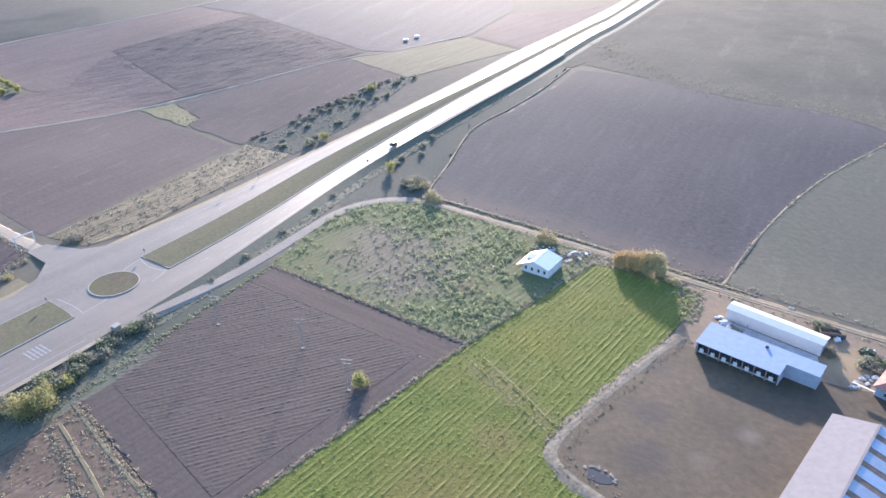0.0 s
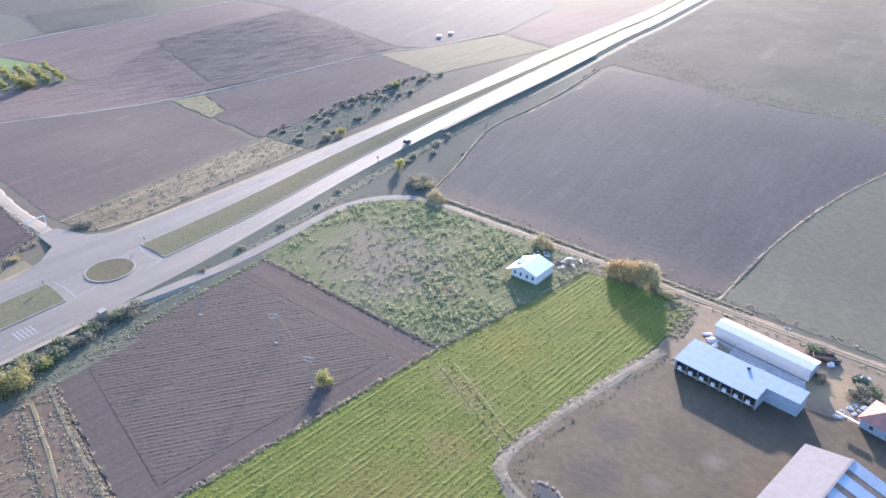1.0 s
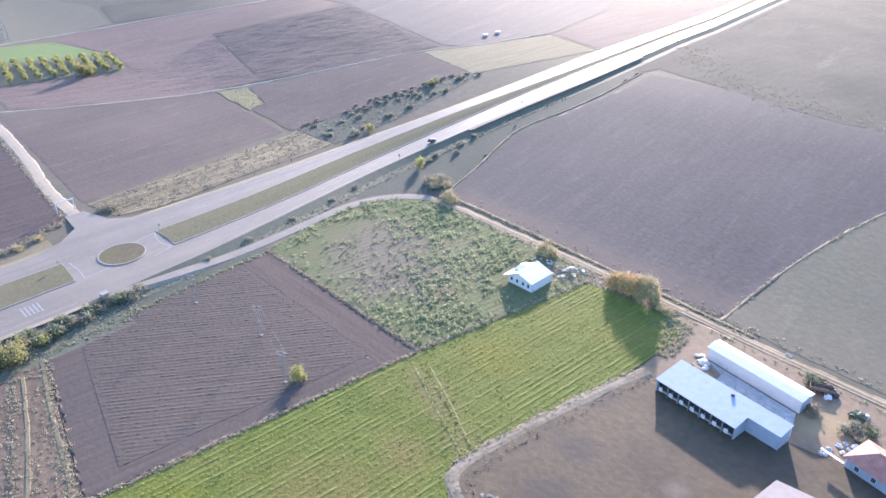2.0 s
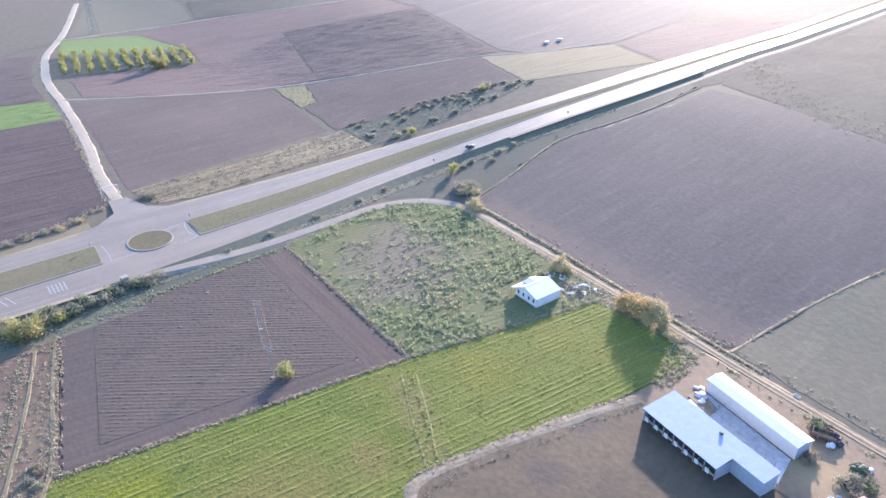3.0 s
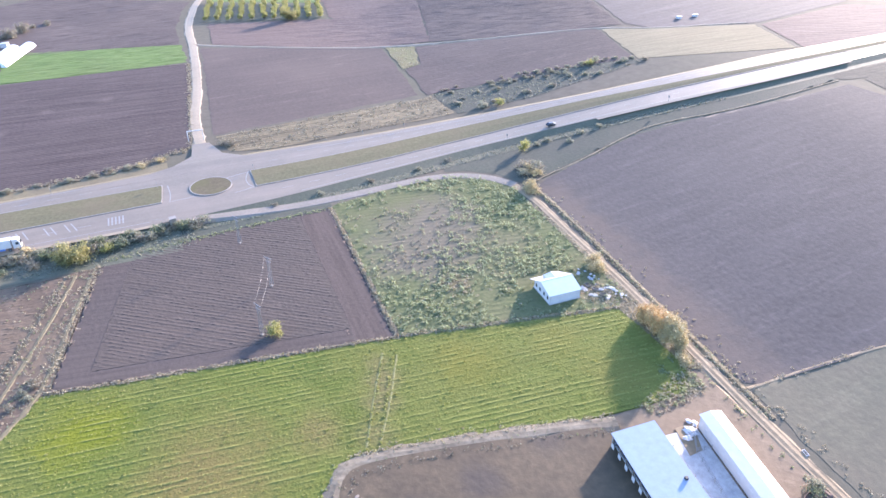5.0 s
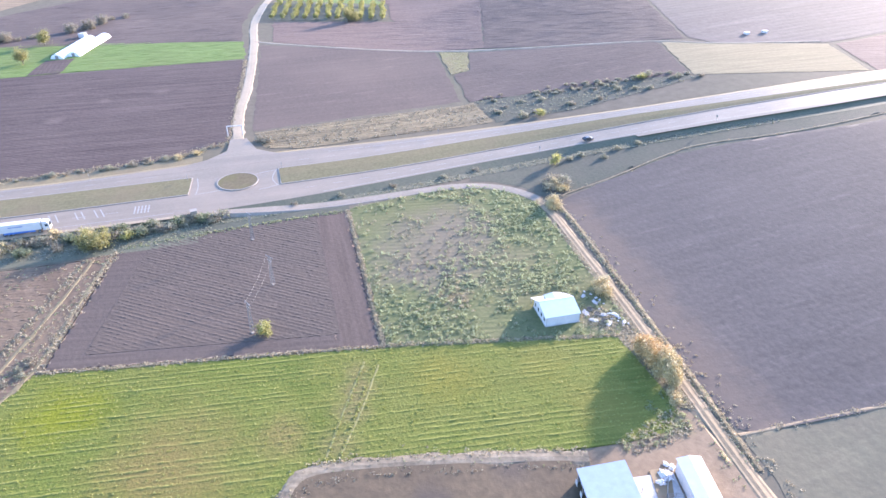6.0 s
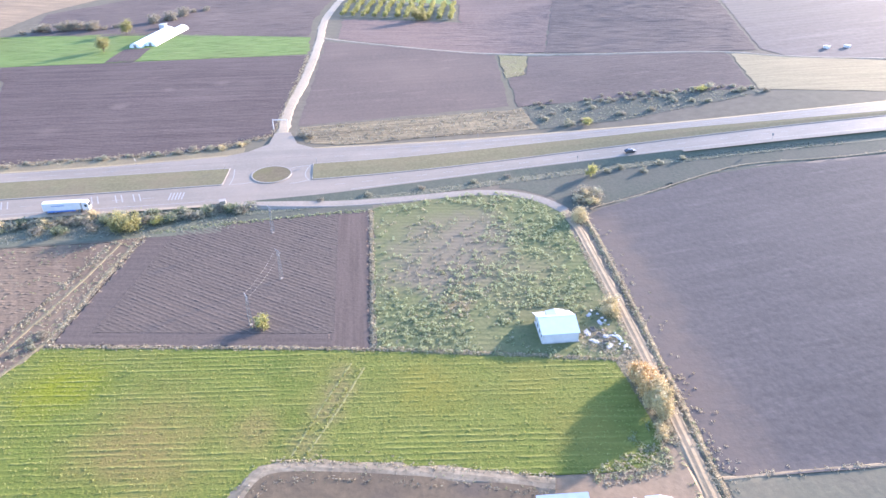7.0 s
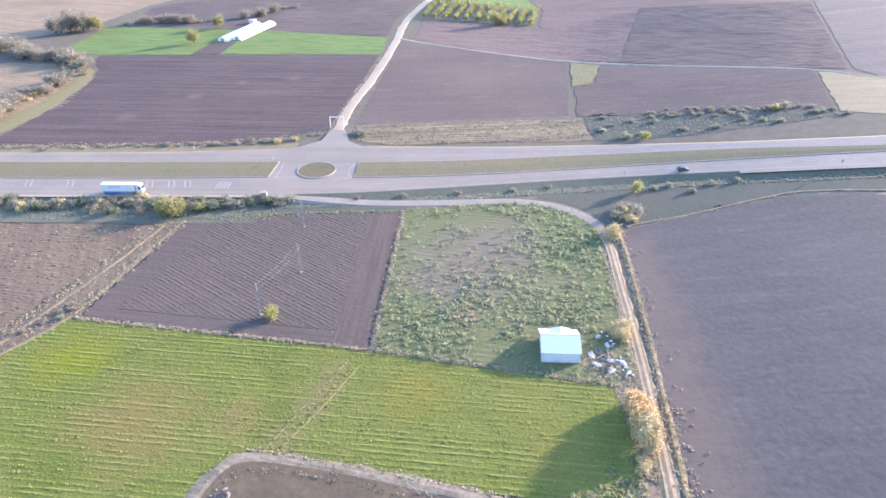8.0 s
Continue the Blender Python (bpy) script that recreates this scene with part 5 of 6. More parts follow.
for f in ((0, 1, 5, 4), (1, 2, 5), (2, 3, 4, 5), (3, 0, 4), (3, 2, 1, 0)):
    hip.faces.new([v[i] for i in f])
part("roof", hip, mat["tile"], cottage, "weathered red tile hip roof")
for xx in (2.5, 6.0, 9.5, 12.3):
    window(cottage, xx, 0.0, 1.0, 1.1, 1.2, "y", -1)
part("chimney", boxed(7.0, 7.6, 5.0, 5.6, 4.0, 5.9), mat["plaster"], cottage)
part("awning", pitched(1.0, 2.2, 0.0, 2.6, 0, 5, 0.06), mat["white"], cottage, "white awning", pose(0.5, -2.2, 0, 0, 0, 90))


# ---------------------------------------------------------------- loose farm things
def lump(name, m, label, category, size, material, seed=0, group="", squash=0.5):
    """An uneven heap, sack or sheet-covered pile."""
    bm = bmesh.new()
    bmesh.ops.create_icosphere(bm, subdivisions=3, radius=1)
    for q in bm.verts:
        w = 1 + 0.7 * noise.noise(q.co * 2.1 + Vector((seed * 3.1, 0, 0))) + 0.35 * noise.noise(q.co * 5.3 + Vector((0, seed * 2.3, 0)))
        q.co = Vector((q.co.x * size[0] * w, q.co.y * size[1] * w, max(-0.05, (q.co.z * w + 0.35) * size[2])))
    me = bpy.data.meshes.new(name)
    bm.to_mesh(me), bm.free()
    me.materials.append(material)
    ob = new(name, me)
    ob.matrix_basis = m
    return tagged(ob, label, category, group)


def crate(m, size, material, label, group):
    c = thing("crate", m, label, "crate", group)
    a, b, h = size
    for x0, x1, y0, y1 in ((-a, a, -b, -b + 0.06), (-a, a, b - 0.06, b), (-a, -a + 0.06, -b + 0.06, b - 0.06), (a - 0.06, a, -b + 0.06, b - 0.06)):
        part("side", boxed(x0, x1, y0, y1, 0.08, h), material, c)
    part("bottom", boxed(-a, a, -b, b, 0.0, 0.08), material, c)
    return c


for k, (x, y, s) in enumerate(((-84.0, 188.6, .45), (-82.4, 189.7, .5), (-80.4, 190.4, .6), (-79.3, 190.9, .5), (-78.2, 190.2, .55), (-77.4, 191.2, .35), (-70.3, 192.3, .55), (-69.4, 191.4, .4), (-67.6, 193.4, .5), (-70.6, 190.2, .4), (-75.6, 189.0, .35), (-67.2, 191.8, .4), (-73.8, 191.6, .4), (-72.4, 188.6, .35), (-87.5, 197.4, .5))):
    lump("white_sack", spot(x, y, 0.05, k * 47), "bulging white sack of farm waste on the grass", "sack", (s * 0.8, s * 0.5, s * 0.4), mat["white"], k, "sacks beside the house")
for k, (x, y, s, turn) in enumerate(((-71.9, 191.9, 1.35, 25), (-68.6, 192.7, 1.1, -40), (-72.9, 190.8, 0.8, 70))):
    lump("plastic_sheet", spot(x, y, 0.05, turn), "crumpled white plastic sheet thrown on the grass", "sheet", (s * 0.9, s * 0.42, s * 0.22), mat["white"], 60 + k, "plastic sheets beside the house")
for k, (x, y) in enumerate(((-75.8, 186.4), (-73.4, 187.4), (-70.2, 187.9))):
    crate(spot(x, y, 0.06, k * 31), (0.8, 0.6, 0.5), mat["timber"], "grey weathered wooden crate standing in the grass", "crates beside the house")
for k, (x, y, s) in enumerate(((-74.8, 184.6, 1.0), (-71.2, 185.4, 0.9), (-69.0, 188.6, 0.9), (-78.6, 189.2, 0.8), (-72.8, 189.0, 0.8), (-82.2, 187.4, 0.7))):
    lump("rubble_mound", spot(x, y, 0.05, k * 63), "grey heap of rubble and dry stalks", "heap", (s * 1.3, s * 0.7, s * 0.3), mat["concrete"], 20 + k, "heaps beside the house")

for k, (x, y, s) in enumerate(((-20.4, 176.6, 1.5), (-19.2, 174.9, 1.0), (-22.0, 178.9, 0.8), (-23.0, 178.2, 0.7))):
    lump("tarp_heap", spot(x, y, 0.2, k * 57 + 20), "crumpled white plastic sheet over fodder at the pen", "heap", (s, s * 0.7, s * 0.35), mat["white"], 80 + k, "sheeted heaps at the pen")

trough = thing("water_trough", pose(-6.5, 194.2, 0.05, 0, 0, -12) @ Matrix.Scale(0.65, 4), "white water trough beside the dirt track", "trough")
for a in ((-1.2, 1.2, -0.5, -0.42, 0.1, 0.75), (-1.2, 1.2, 0.42, 0.5, 0.1, 0.75), (-1.2, -1.12, -0.42, 0.42, 0.1, 0.75), (1.12, 1.2, -0.42, 0.42, 0.1, 0.75)):
    part("side", boxed(*a), mat["white"], trough)
part("bottom", boxed(-1.2, 1.2, -0.5, 0.5, 0, 0.1), mat["white"], trough)

bm = bmesh.new()
slab(bm, [(-28.6 + (2.6 + 0.7 * math.sin(3 * a * 0.314 + 1)) * math.cos(a * 0.314), 105.3 + (1.7 + 0.4 * math.cos(2 * a * 0.314)) * math.sin(a * 0.314)) for a in range(20)], 0.3, 0.36)
me = bpy.data.meshes.new("puddle")
bm.to_mesh(me), bm.free()
me.materials.append(mat["wet"])
setting("puddle", me, "dark wet hollow in the corner of the muddy yard", "puddle")
for k in range(8):
    a = 0.2 + k * 0.36 + 0.12 * math.sin(k * 5)
    lump("rubble_mound", spot(-28.6 + 3.7 * math.cos(a), 105.3 + 2.5 * math.sin(a), 0.3, k * 71), "grey rubble at the rim of the wet hollow", "heap", (0.35 + 0.2 * (k % 3), 0.3, 0.14), mat["timber"], 90 + k, "rubble round the wet hollow")

trailer = thing("farm_trailer", pose(4.2, 186.0, 0.05, 0, 0, 20), "rusty farm trailer loaded with scrap", "trailer")
part("bed", boxed(-2.4, 2.4, -1.1, 1.1, 0.8, 0.95), mat["rust"], trailer)
for a in ((-2.4, 2.4, -1.1, -1.02, 0.95, 1.6), (-2.4, 2.4, 1.02, 1.1, 0.95, 1.6), (-2.4, -2.32, -1.02, 1.02, 0.95, 1.6)):
    part("side_board", boxed(*a), mat["rust"], trailer)
for x in (-1.2, 1.0):
    for y in (-1.1, 0.9):
        wheel = part("wheel", tube(bmesh.new(), (x, y, 0.42), (x, y + 0.22, 0.42), 0.42, sides=14), mat["rubber"], trailer)
        part("rim", tube(bmesh.new(), (x, y - 0.01, 0.42), (x, y + 0.23, 0.42), 0.2, sides=10), mat["steel"], wheel)
part("drawbar", tube(bmesh.new(), (2.4, 0, 0.85), (4.0, 0, 0.5), 0.07), mat["rust"], trailer)
for k, (x, y, s, key) in enumerate(((2.6, 187.6, 1.0, "dark"), (5.6, 187.8, 1.1, "dark"), (6.4, 184.6, 0.8, "white"), (1.2, 188.6, .7, "white"), (3.4, 189.0, 1.2, "rust"), (7.2, 186.6, 0.9, "dark"))):
    lump("scrap_heap", spot(x, y, 0.05, k * 50), "heap of dark scrap and old machine parts", "heap", (s, s, s * 0.8), mat[key], 40 + k, "scrap heaps by the white barn")
for k, (x, y, s, key) in enumerate(((13.6, 182.6, 1.9, "green"), (14.9, 184.2, 0.8, "white"), (13.8, 170.4, 0.7, "white"), (15.0, 168.9, 0.6, "white"), (12.6, 168.0, 0.7, "concrete"), (16.4, 172.4, 0.9, "white"), (14.6, 172.0, 0.6, "concrete"), (12.2, 165.6, 0.9, "concrete"), (13.4, 166.6, 0.5, "white"), (15.6, 170.8, 0.5, "white"))):
    lump("sheeted_bale", spot(x, y, 0.05, k * 80), "heap of fodder under a pale sheet" if key != "green" else "heap of green fodder", "heap", (s, s * 0.75, s * 0.5), mat[key], 60 + k, "fodder heaps at the farm")

# ---------------------------------------------------------------- truck, car
truck = thing("lorry", pose(-159.9, 31.7, ROAD_Z, 0, 0, 90) @ Matrix.Scale(0.95, 4), "white and pale blue articulated lorry parked on the hard shoulder", "lorry")
part("trailer_box", boxed(-7.7, 5.0, -1.25, 1.25, 1.15, 3.95, bevel=0.06), mat["white"], truck, "long white trailer box")
part("side_skirt", boxed(-6.5, 3.0, -1.22, -1.16, 0.55, 1.12), mat["blue"], truck, "blue side skirt")
part("side_skirt", boxed(-6.5, 3.0, 1.16, 1.22, 0.55, 1.12), mat["blue"], truck, "blue side skirt")
part("chassis", boxed(-7.4, 7.2, -0.5, 0.5, 0.75, 1.12), mat["rust"], truck)
for k in range(7):
    part("lettering_bar", boxed(-4.6 + k * 0.62, -4.2 + k * 0.62, -1.262, -1.252, 2.75, 3.15), mat["blue"], truck, "blue bar of lettering")
cabin = bmesh.new()
side = [(5.4, 0.7), (7.7, 0.7), (7.75, 1.9), (7.45, 3.3), (7.0, 3.75), (5.4, 3.85)]
a = [cabin.verts.new((x, -1.22, z)) for x, z in side]
b = [cabin.verts.new((x, 1.22, z)) for x, z in side]
cabin.faces.new(a), cabin.faces.new(b[::-1])
for i in range(6):
    cabin.faces.new((a[i], b[i], b[(i + 1) % 6], a[(i + 1) % 6]))
bmesh.ops.recalc_face_normals(cabin, faces=cabin.faces)
bmesh.ops.bevel(cabin, geom=list(cabin.edges), offset=0.07, segments=1, affect="EDGES")
cab = part("cabin", cabin, mat["white"], truck, "white driver's cabin")
ws = bmesh.new()
q = [ws.verts.new(p) for p in ((7.79, -1.05, 1.95), (7.79, 1.05, 1.95), (7.5, 1.05, 3.2), (7.5, -1.05, 3.2))]
ws.faces.new(q)
bmesh.ops.solidify(ws, geom=list(ws.faces), thickness=0.02)
part("windscreen", ws, mat["glass"], cab, "dark windscreen")
for y in (-1.25, 1.23):
    part("side_window", boxed(6.3, 7.2, y, y + 0.02, 2.0, 2.9), mat["glass"], cab, "dark side window")
for x in (-6.4, -5.1, -3.8, 4.3, 6.9):
    for y in (-1.2, 0.9):
        wheel = part("wheel", tube(bmesh.new(), (x, y, 0.5), (x, y + 0.3, 0.5), 0.5, sides=16), mat["rubber"], truck)
        part("rim", tube(bmesh.new(), (x, y - 0.01, 0.5), (x, y + 0.31, 0.5), 0.27, sides=12), mat["steel"], wheel)

car = thing("car", pose(*uphill(-181.2, 236.0, ROAD_Z), 3, 0, 98), "dark car driving on the near carriageway", "car")
cb = bmesh.new()
prof = [(-2.1, 0.35), (2.1, 0.35), (2.15, 0.75), (1.2, 0.95), (0.5, 1.45), (-1.2, 1.48), (-1.95, 1.0), (-2.15, 0.9)]
a = [cb.verts.new((x, -0.85 if z < 1.2 else -0.68, z)) for x, z in prof]
b = [cb.verts.new((x, 0.85 if z < 1.2 else 0.68, z)) for x, z in prof]
cb.faces.new(a), cb.faces.new(b[::-1])
for i in range(len(prof)):
    j = (i + 1) % len(prof)
    cb.faces.new((a[i], b[i], b[j], a[j]))
bmesh.ops.recalc_face_normals(cb, faces=cb.faces)
bmesh.ops.bevel(cb, geom=list(cb.edges), offset=0.05, segments=1, affect="EDGES")
part("body", cb, mat["car"], car)
for y in (-0.8, 0.78):
    part("side_window", boxed(-1.2, 0.6, y, y + 0.02, 1.0, 1.35), mat["glass"], car)
for x in (-1.35, 1.35):
    for y in (-0.88, 0.68):
        wheel = part("wheel", tube(bmesh.new(), (x, y, 0.32), (x, y + 0.2, 0.32), 0.32, sides=14), mat["rubber"], car)
        part("rim", tube(bmesh.new(), (x, y - 0.01, 0.32), (x, y + 0.21, 0.32), 0.19, sides=10), mat["steel"], wheel)


# ---------------------------------------------------------------- poles, gate, shelter
def power_pole(m, height):
    p = thing("power_pole", m, "slim pale lattice power pole on a concrete foot", "power pole", "power poles in the field")
    part("foot", boxed(-0.42, 0.42, -0.42, 0.42, -0.1, 0.15, bevel=0.06), mat["timber"], p, "weathered concrete foot")
    w0, w1 = 0.42, 0.16
    for sx in (-1, 1):
        for sy in (-1, 1):
            part("leg", tube(bmesh.new(), (sx * w0, sy * w0, 0.3), (sx * w1, sy * w1, height), 0.045, 0.035, 4), mat["steel"], p)
    br = bmesh.new()
    n = 9
    for k in range(n):
        z0, z1 = 0.4 + (height - 0.5) * k / n, 0.4 + (height - 0.5) * (k + 1) / n
        a, b = w0 + (w1 - w0) * k / n, w0 + (w1 - w0) * (k + 1) / n
        s = 1 if k % 2 else -1
        for sy in (-1, 1):
            tube(br, (-s * a, sy * a, z0), (s * b, sy * b, z1), 0.016, sides=3)
            tube(br, (sy * a, -s * a, z0), (sy * b, s * b, z1), 0.016, sides=3)
    part("bracing", br, mat["steel"], p)
    for z, half in ((height - 0.4, 1.5), (height - 1.5, 1.0)):
        arm = part("crossarm", boxed(-half, half, -0.07, 0.07, z, z + 0.12), mat["steel"], p)
        for x in (-half + 0.1, half - 0.1):
            part("insulator", tube(bmesh.new(), (x, 0, z + 0.12), (x, 0, z + 0.42), 0.06, 0.04), mat["steel"], arm)
    return p


pole = power_pole(pose(-138.2, 100.6, 0.1, 0, 0, 30), 9.5)
copy_thing(pole, pose(-110.9, 105.2, 0.1, 0, 0, 35))
copy_thing(pole, pose(-89.8, 98.8, 0.1, 0, 0, 25))

ca, cb = Vector((-110.9, 105.2, 9.3)), Vector((-89.8, 98.8, 9.3))
across = Vector((cb.y - ca.y, ca.x - cb.x, 0)).normalized()
for off in (-0.9, 0.9):
    bm = bmesh.new()
    pts = [ca.lerp(cb, k / 12) + across * off - Vector((0, 0, 1.1 * 4 * (k / 12) * (1 - k / 12))) for k in range(13)]
    for a, b in zip(pts, pts[1:]):
        tube(bm, a, b, 0.014, sides=4)
    me = bpy.data.meshes.new("power_cable")
    bm.to_mesh(me), bm.free()
    me.materials.append(mat["steel"])
    tagged(new("power_cable", me), "thin sagging grey cable hung between two poles", "power cable", "cables between the poles")

tower = thing("transmission_tower", pose(-553, 170, 0, 0, 0, 25), "tall steel lattice transmission tower among far fields", "tower")
for sx in (-1, 1):
    for sy in (-1, 1):
        part("leg", tube(bmesh.new(), (sx * 2.6, sy * 2.6, 0), (sx * 0.6, sy * 0.6, 30), 0.16, 0.12, 4), mat["steel"], tower)
br = bmesh.new()
for k in range(9):
    z0, z1 = 30 * k / 9, 30 * (k + 1) / 9
    a, b = 2.6 - 2.0 * k / 9, 2.6 - 2.0 * (k + 1) / 9
    for sy in (-1, 1):
        for s in (-1, 1):
            tube(br, (-s * a, sy * a, z0), (s * b, sy * b, z1), 0.08, sides=3)
            tube(br, (sy * a, -s * a, z0), (sy * b, s * b, z1), 0.08, sides=3)
part("bracing", br, mat["steel"], tower)
for z, half in ((22, 4.5), (25.5, 3.8), (29, 3.0)):
    part("crossarm", boxed(-half, half, -0.4, 0.4, z, z + 0.3), mat["steel"], tower)

gate = thing("height_gate", pose(-228.2, 96.8, 0.1, 0, 0, 86), "white portal of steel tubes over the gravel track", "gate")
for x in (-3.0, 3.0):
    part("post", boxed(x - 0.16, x + 0.16, -0.16, 0.16, -0.1, 4.2), mat["white"], gate)
part("beam", boxed(-3.16, 3.16, -0.16, 0.16, 4.2, 4.5), mat["white"], gate)

shelter = thing("roadside_cabinet", pose(-157.6, 82.6, 0.9, 0, 0, 8), "small dark box with a white side at the road's edge", "cabinet")
part("body", boxed(-0.9, 0.9, -1.0, 1.0, -0.6, 2.2, bevel=0.05), mat["timber"], shelter)
part("side_panel", boxed(-0.5, 0.5, 1.0, 1.06, 0.3, 1.8), mat["white"], shelter, "white side panel")
part("lid", boxed(-1.0, 1.0, -1.1, 1.1, 2.2, 2.3), mat["kerb"], shelter)


def road_sign(m, label):
    s = thing("road_sign", m, label, "road sign", "signs along the highway")
    part("post", tube(bmesh.new(), (0, 0, -0.3), (0, 0, 2.6), 0.05), mat["steel"], s)
    part("plate", boxed(-0.45, 0.45, -0.07, -0.04, 1.8, 2.7, bevel=0.01), mat["steel"], s, "grey back of a sign plate")
    return s


sg = road_sign(pose(-202.4, 160, 1.2, 0, 0, 0), "small sign on a steel post beside the highway")
for x, y in ((-175.0, 212), (-184.9, 300), (-203.0, 178), (-187.0, 113.2), (-185.6, 79.5), (-196, 45)):
    copy_thing(sg, pose(*uphill(x, y, 1.2), 0, 0, 5))


# ---------------------------------------------------------------- greenhouses
def tunnel(m, length, radius, label):
    g = thing("greenhouse", m, label, "greenhouse", "greenhouses in the crop strip")
    bm = bmesh.new()
    n, k = 14, 13
    grid = [[bm.verts.new((-math.cos(math.pi * j / (k - 1)) * radius, length * i / n, math.sin(math.pi * j / (k - 1)) * radius * 0.75 + (0.06 if i % 2 else 0))) for j in range(k)] for i in range(n + 1)]
    for i in range(n):
        for j in range(k - 1):
            bm.faces.new((grid[i][j], grid[i][j + 1], grid[i + 1][j + 1], grid[i + 1][j]))
    bm.faces.new(grid[0][::-1]), bm.faces.new(grid[-1])
    part("cover", bm, mat["film"], g, "white plastic film cover")
    part("door", boxed(-0.9, 0.9, -0.06, 0.0, 0, 2.0), mat["steel"], g)
    for i in range(0, n + 1, 2):
        hoop = bmesh.new()
        for j in range(k - 1):
            p = [(-math.cos(math.pi * q / (k - 1)) * (radius + 0.06), length * i / n, math.sin(math.pi * q / (k - 1)) * (radius + 0.06) * 0.76) for q in (j, j + 1)]
            tube(hoop, p[0], p[1], 0.05, sides=4)
        part("hoop", hoop, mat["steel"], g)
    return g


gh = tunnel(pose(-371.5, 2.5, 0, 0, 0, 74), 42, 3.6, "long white plastic greenhouse tunnel in the green strip")
copy_thing(gh, pose(-374.5, 10.5, 0, 0, 0, 74))
far_hut = thing("field_shed", pose(-418, 9, 0, 0, 0, 70), "small white shed behind the greenhouses", "shed")
part("wall", boxed(-2, 2, -1.5, 1.5, 0, 2.4), mat["white"], far_hut)
part("roof", pitched(-2.3, 2.35, 2.3, 2.9, -1.8, 1.8, 0.1), mat["white"], far_hut)
for x, y in ((-311, 408), (-311, 421)):
    g2 = thing("field_shed", spot(x, y, 0, 20) @ Matrix.Scale(0.8, 4), "small white shed far out in the fields", "shed", "far sheds")
    part("wall", boxed(-1.7, 1.7, -1.1, 1.1, 0, 1.4), mat["white"], g2)
    part("roof", pitched(-1.9, 1.35, 1.9, 1.8, -1.3, 1.3, 0.1), mat["white"], g2)

# ---------------------------------------------------------------- trees
LOW = dict(limbs=14, trunk_share=0.07)
t1 = make_tree("autumn_tree", spot(-56.6, 191.2), "low orange-brown autumn tree beside the dirt track", "tree", 5.0, 2.0, mat["orange"], 7000, 0.17, "autumn tree row", seed=1, **LOW)
t2 = make_tree("autumn_tree", spot(-53.2, 191.7), "orange-brown autumn tree beside the dirt track", "tree", 5.8, 2.0, mat["orange"], 8000, 0.18, "autumn tree row", seed=2, **LOW)
t3 = make_tree("autumn_tree", spot(-44.6, 191.8), "tall tan feathery autumn tree beside the dirt track", "tree", 7.7, 2.0, mat["tan"], 9000, 0.19, "autumn tree row", seed=3, **LOW)
copy_thing(t2, spot(-50.0, 191.6, 0, 120) @ Matrix.Scale(1.14, 4))
copy_thing(t3, spot(-47.2, 191.4, 0, 200) @ Matrix.Scale(0.95, 4))
low_bush = make_tree("dry_bush", spot(-38.2, 189.6), "low pale tan bush below the tree row", "bush", 1.9, 1.3, mat["tan"], 1300, 0.14, "dry bushes", seed=33, limbs=10, trunk_share=0.07)
copy_thing(low_bush, spot(-40.6, 190.2, 0, 140))
small = make_tree("autumn_bush", spot(-81.8, 193.2), "small tan autumn bush at the track", "bush", 4.2, 2.1, mat["tan"], 2600, 0.16, "autumn bushes", seed=5, limbs=8, trunk_share=0.12)
copy_thing(small, spot(-84.6, 194.0, 0, 100))
copy_thing(small, spot(-135.5, 200.6, 0, 60))
copy_thing(small, spot(-132.6, 199.8, 0, 160))
lone = make_tree("round_bush", spot(-88.6, 101.8) @ Matrix.Scale(0.84, 4), "round yellow-green bush alone in the ploughed field", "bush", 4.0, 2.1, mat["lime"], 1600, 0.22, "", seed=8, limbs=10, trunk_share=0.1)
yellow = make_tree("roadside_bush", spot(-165.5, 214.5), "small yellow-green bush below the highway", "bush", 4.6, 2.0, mat["lime"], 900, 0.24, "roadside bushes", seed=9, trunk_share=0.1)
olive = make_tree("roadside_tree", spot(-146.5, 54.5), "bushy yellow-green tree at the road bank", "tree", 6.5, 3.6, mat["olive"], 2200, 0.28, "roadside trees", seed=11, limbs=10, trunk_share=0.12)
copy_thing(olive, spot(-147.2, 51.2, 0, 300) @ Matrix.Scale(0.85, 4))
shrub = make_tree("green_shrub", spot(-150.5, 66.0), "dark green shrub on the road bank", "shrub", 3.2, 2.3, mat["green"], 900, 0.24, "shrubs on the road bank", seed=12, limbs=9, trunk_share=0.08)
sagey = make_tree("grey_green_shrub", spot(-153.5, 70.0), "grey-green shrub with small pale leaves on the bank", "shrub", 2.8, 2.2, mat["sage"], 900, 0.22, "shrubs on the road bank", seed=31, limbs=9, trunk_share=0.08)
tanny = make_tree("tan_shrub", spot(-152.0, 50.5), "tan autumn shrub on the road bank", "shrub", 3.0, 2.2, mat["tan"], 800, 0.22, "shrubs on the road bank", seed=32, limbs=9, trunk_share=0.08)
brush = make_tree("grey_shrub", spot(-151.5, 58.0), "grey-brown leafless shrub with thin twigs", "shrub", 2.6, 2.0, mat["grey"], 700, 0.2, "grey shrubs", seed=13, limbs=9, trunk_share=0.08)
limey = make_tree("lime_shrub", spot(-149.0, 62.5), "yellow-green shrub on the road bank", "shrub", 3.0, 2.0, mat["lime"], 800, 0.22, "shrubs on the road bank", seed=14, limbs=9, trunk_share=0.08)
for k, y in enumerate(np.arange(58, 92, 2.1)):
    copy_thing((sagey, shrub, sagey, brush)[k % 4], spot(-152.6 - 0.10 * (y - 58) + rng.normal(0, 1.2), y + rng.normal(0, 0.5), -0.1, k * 77))
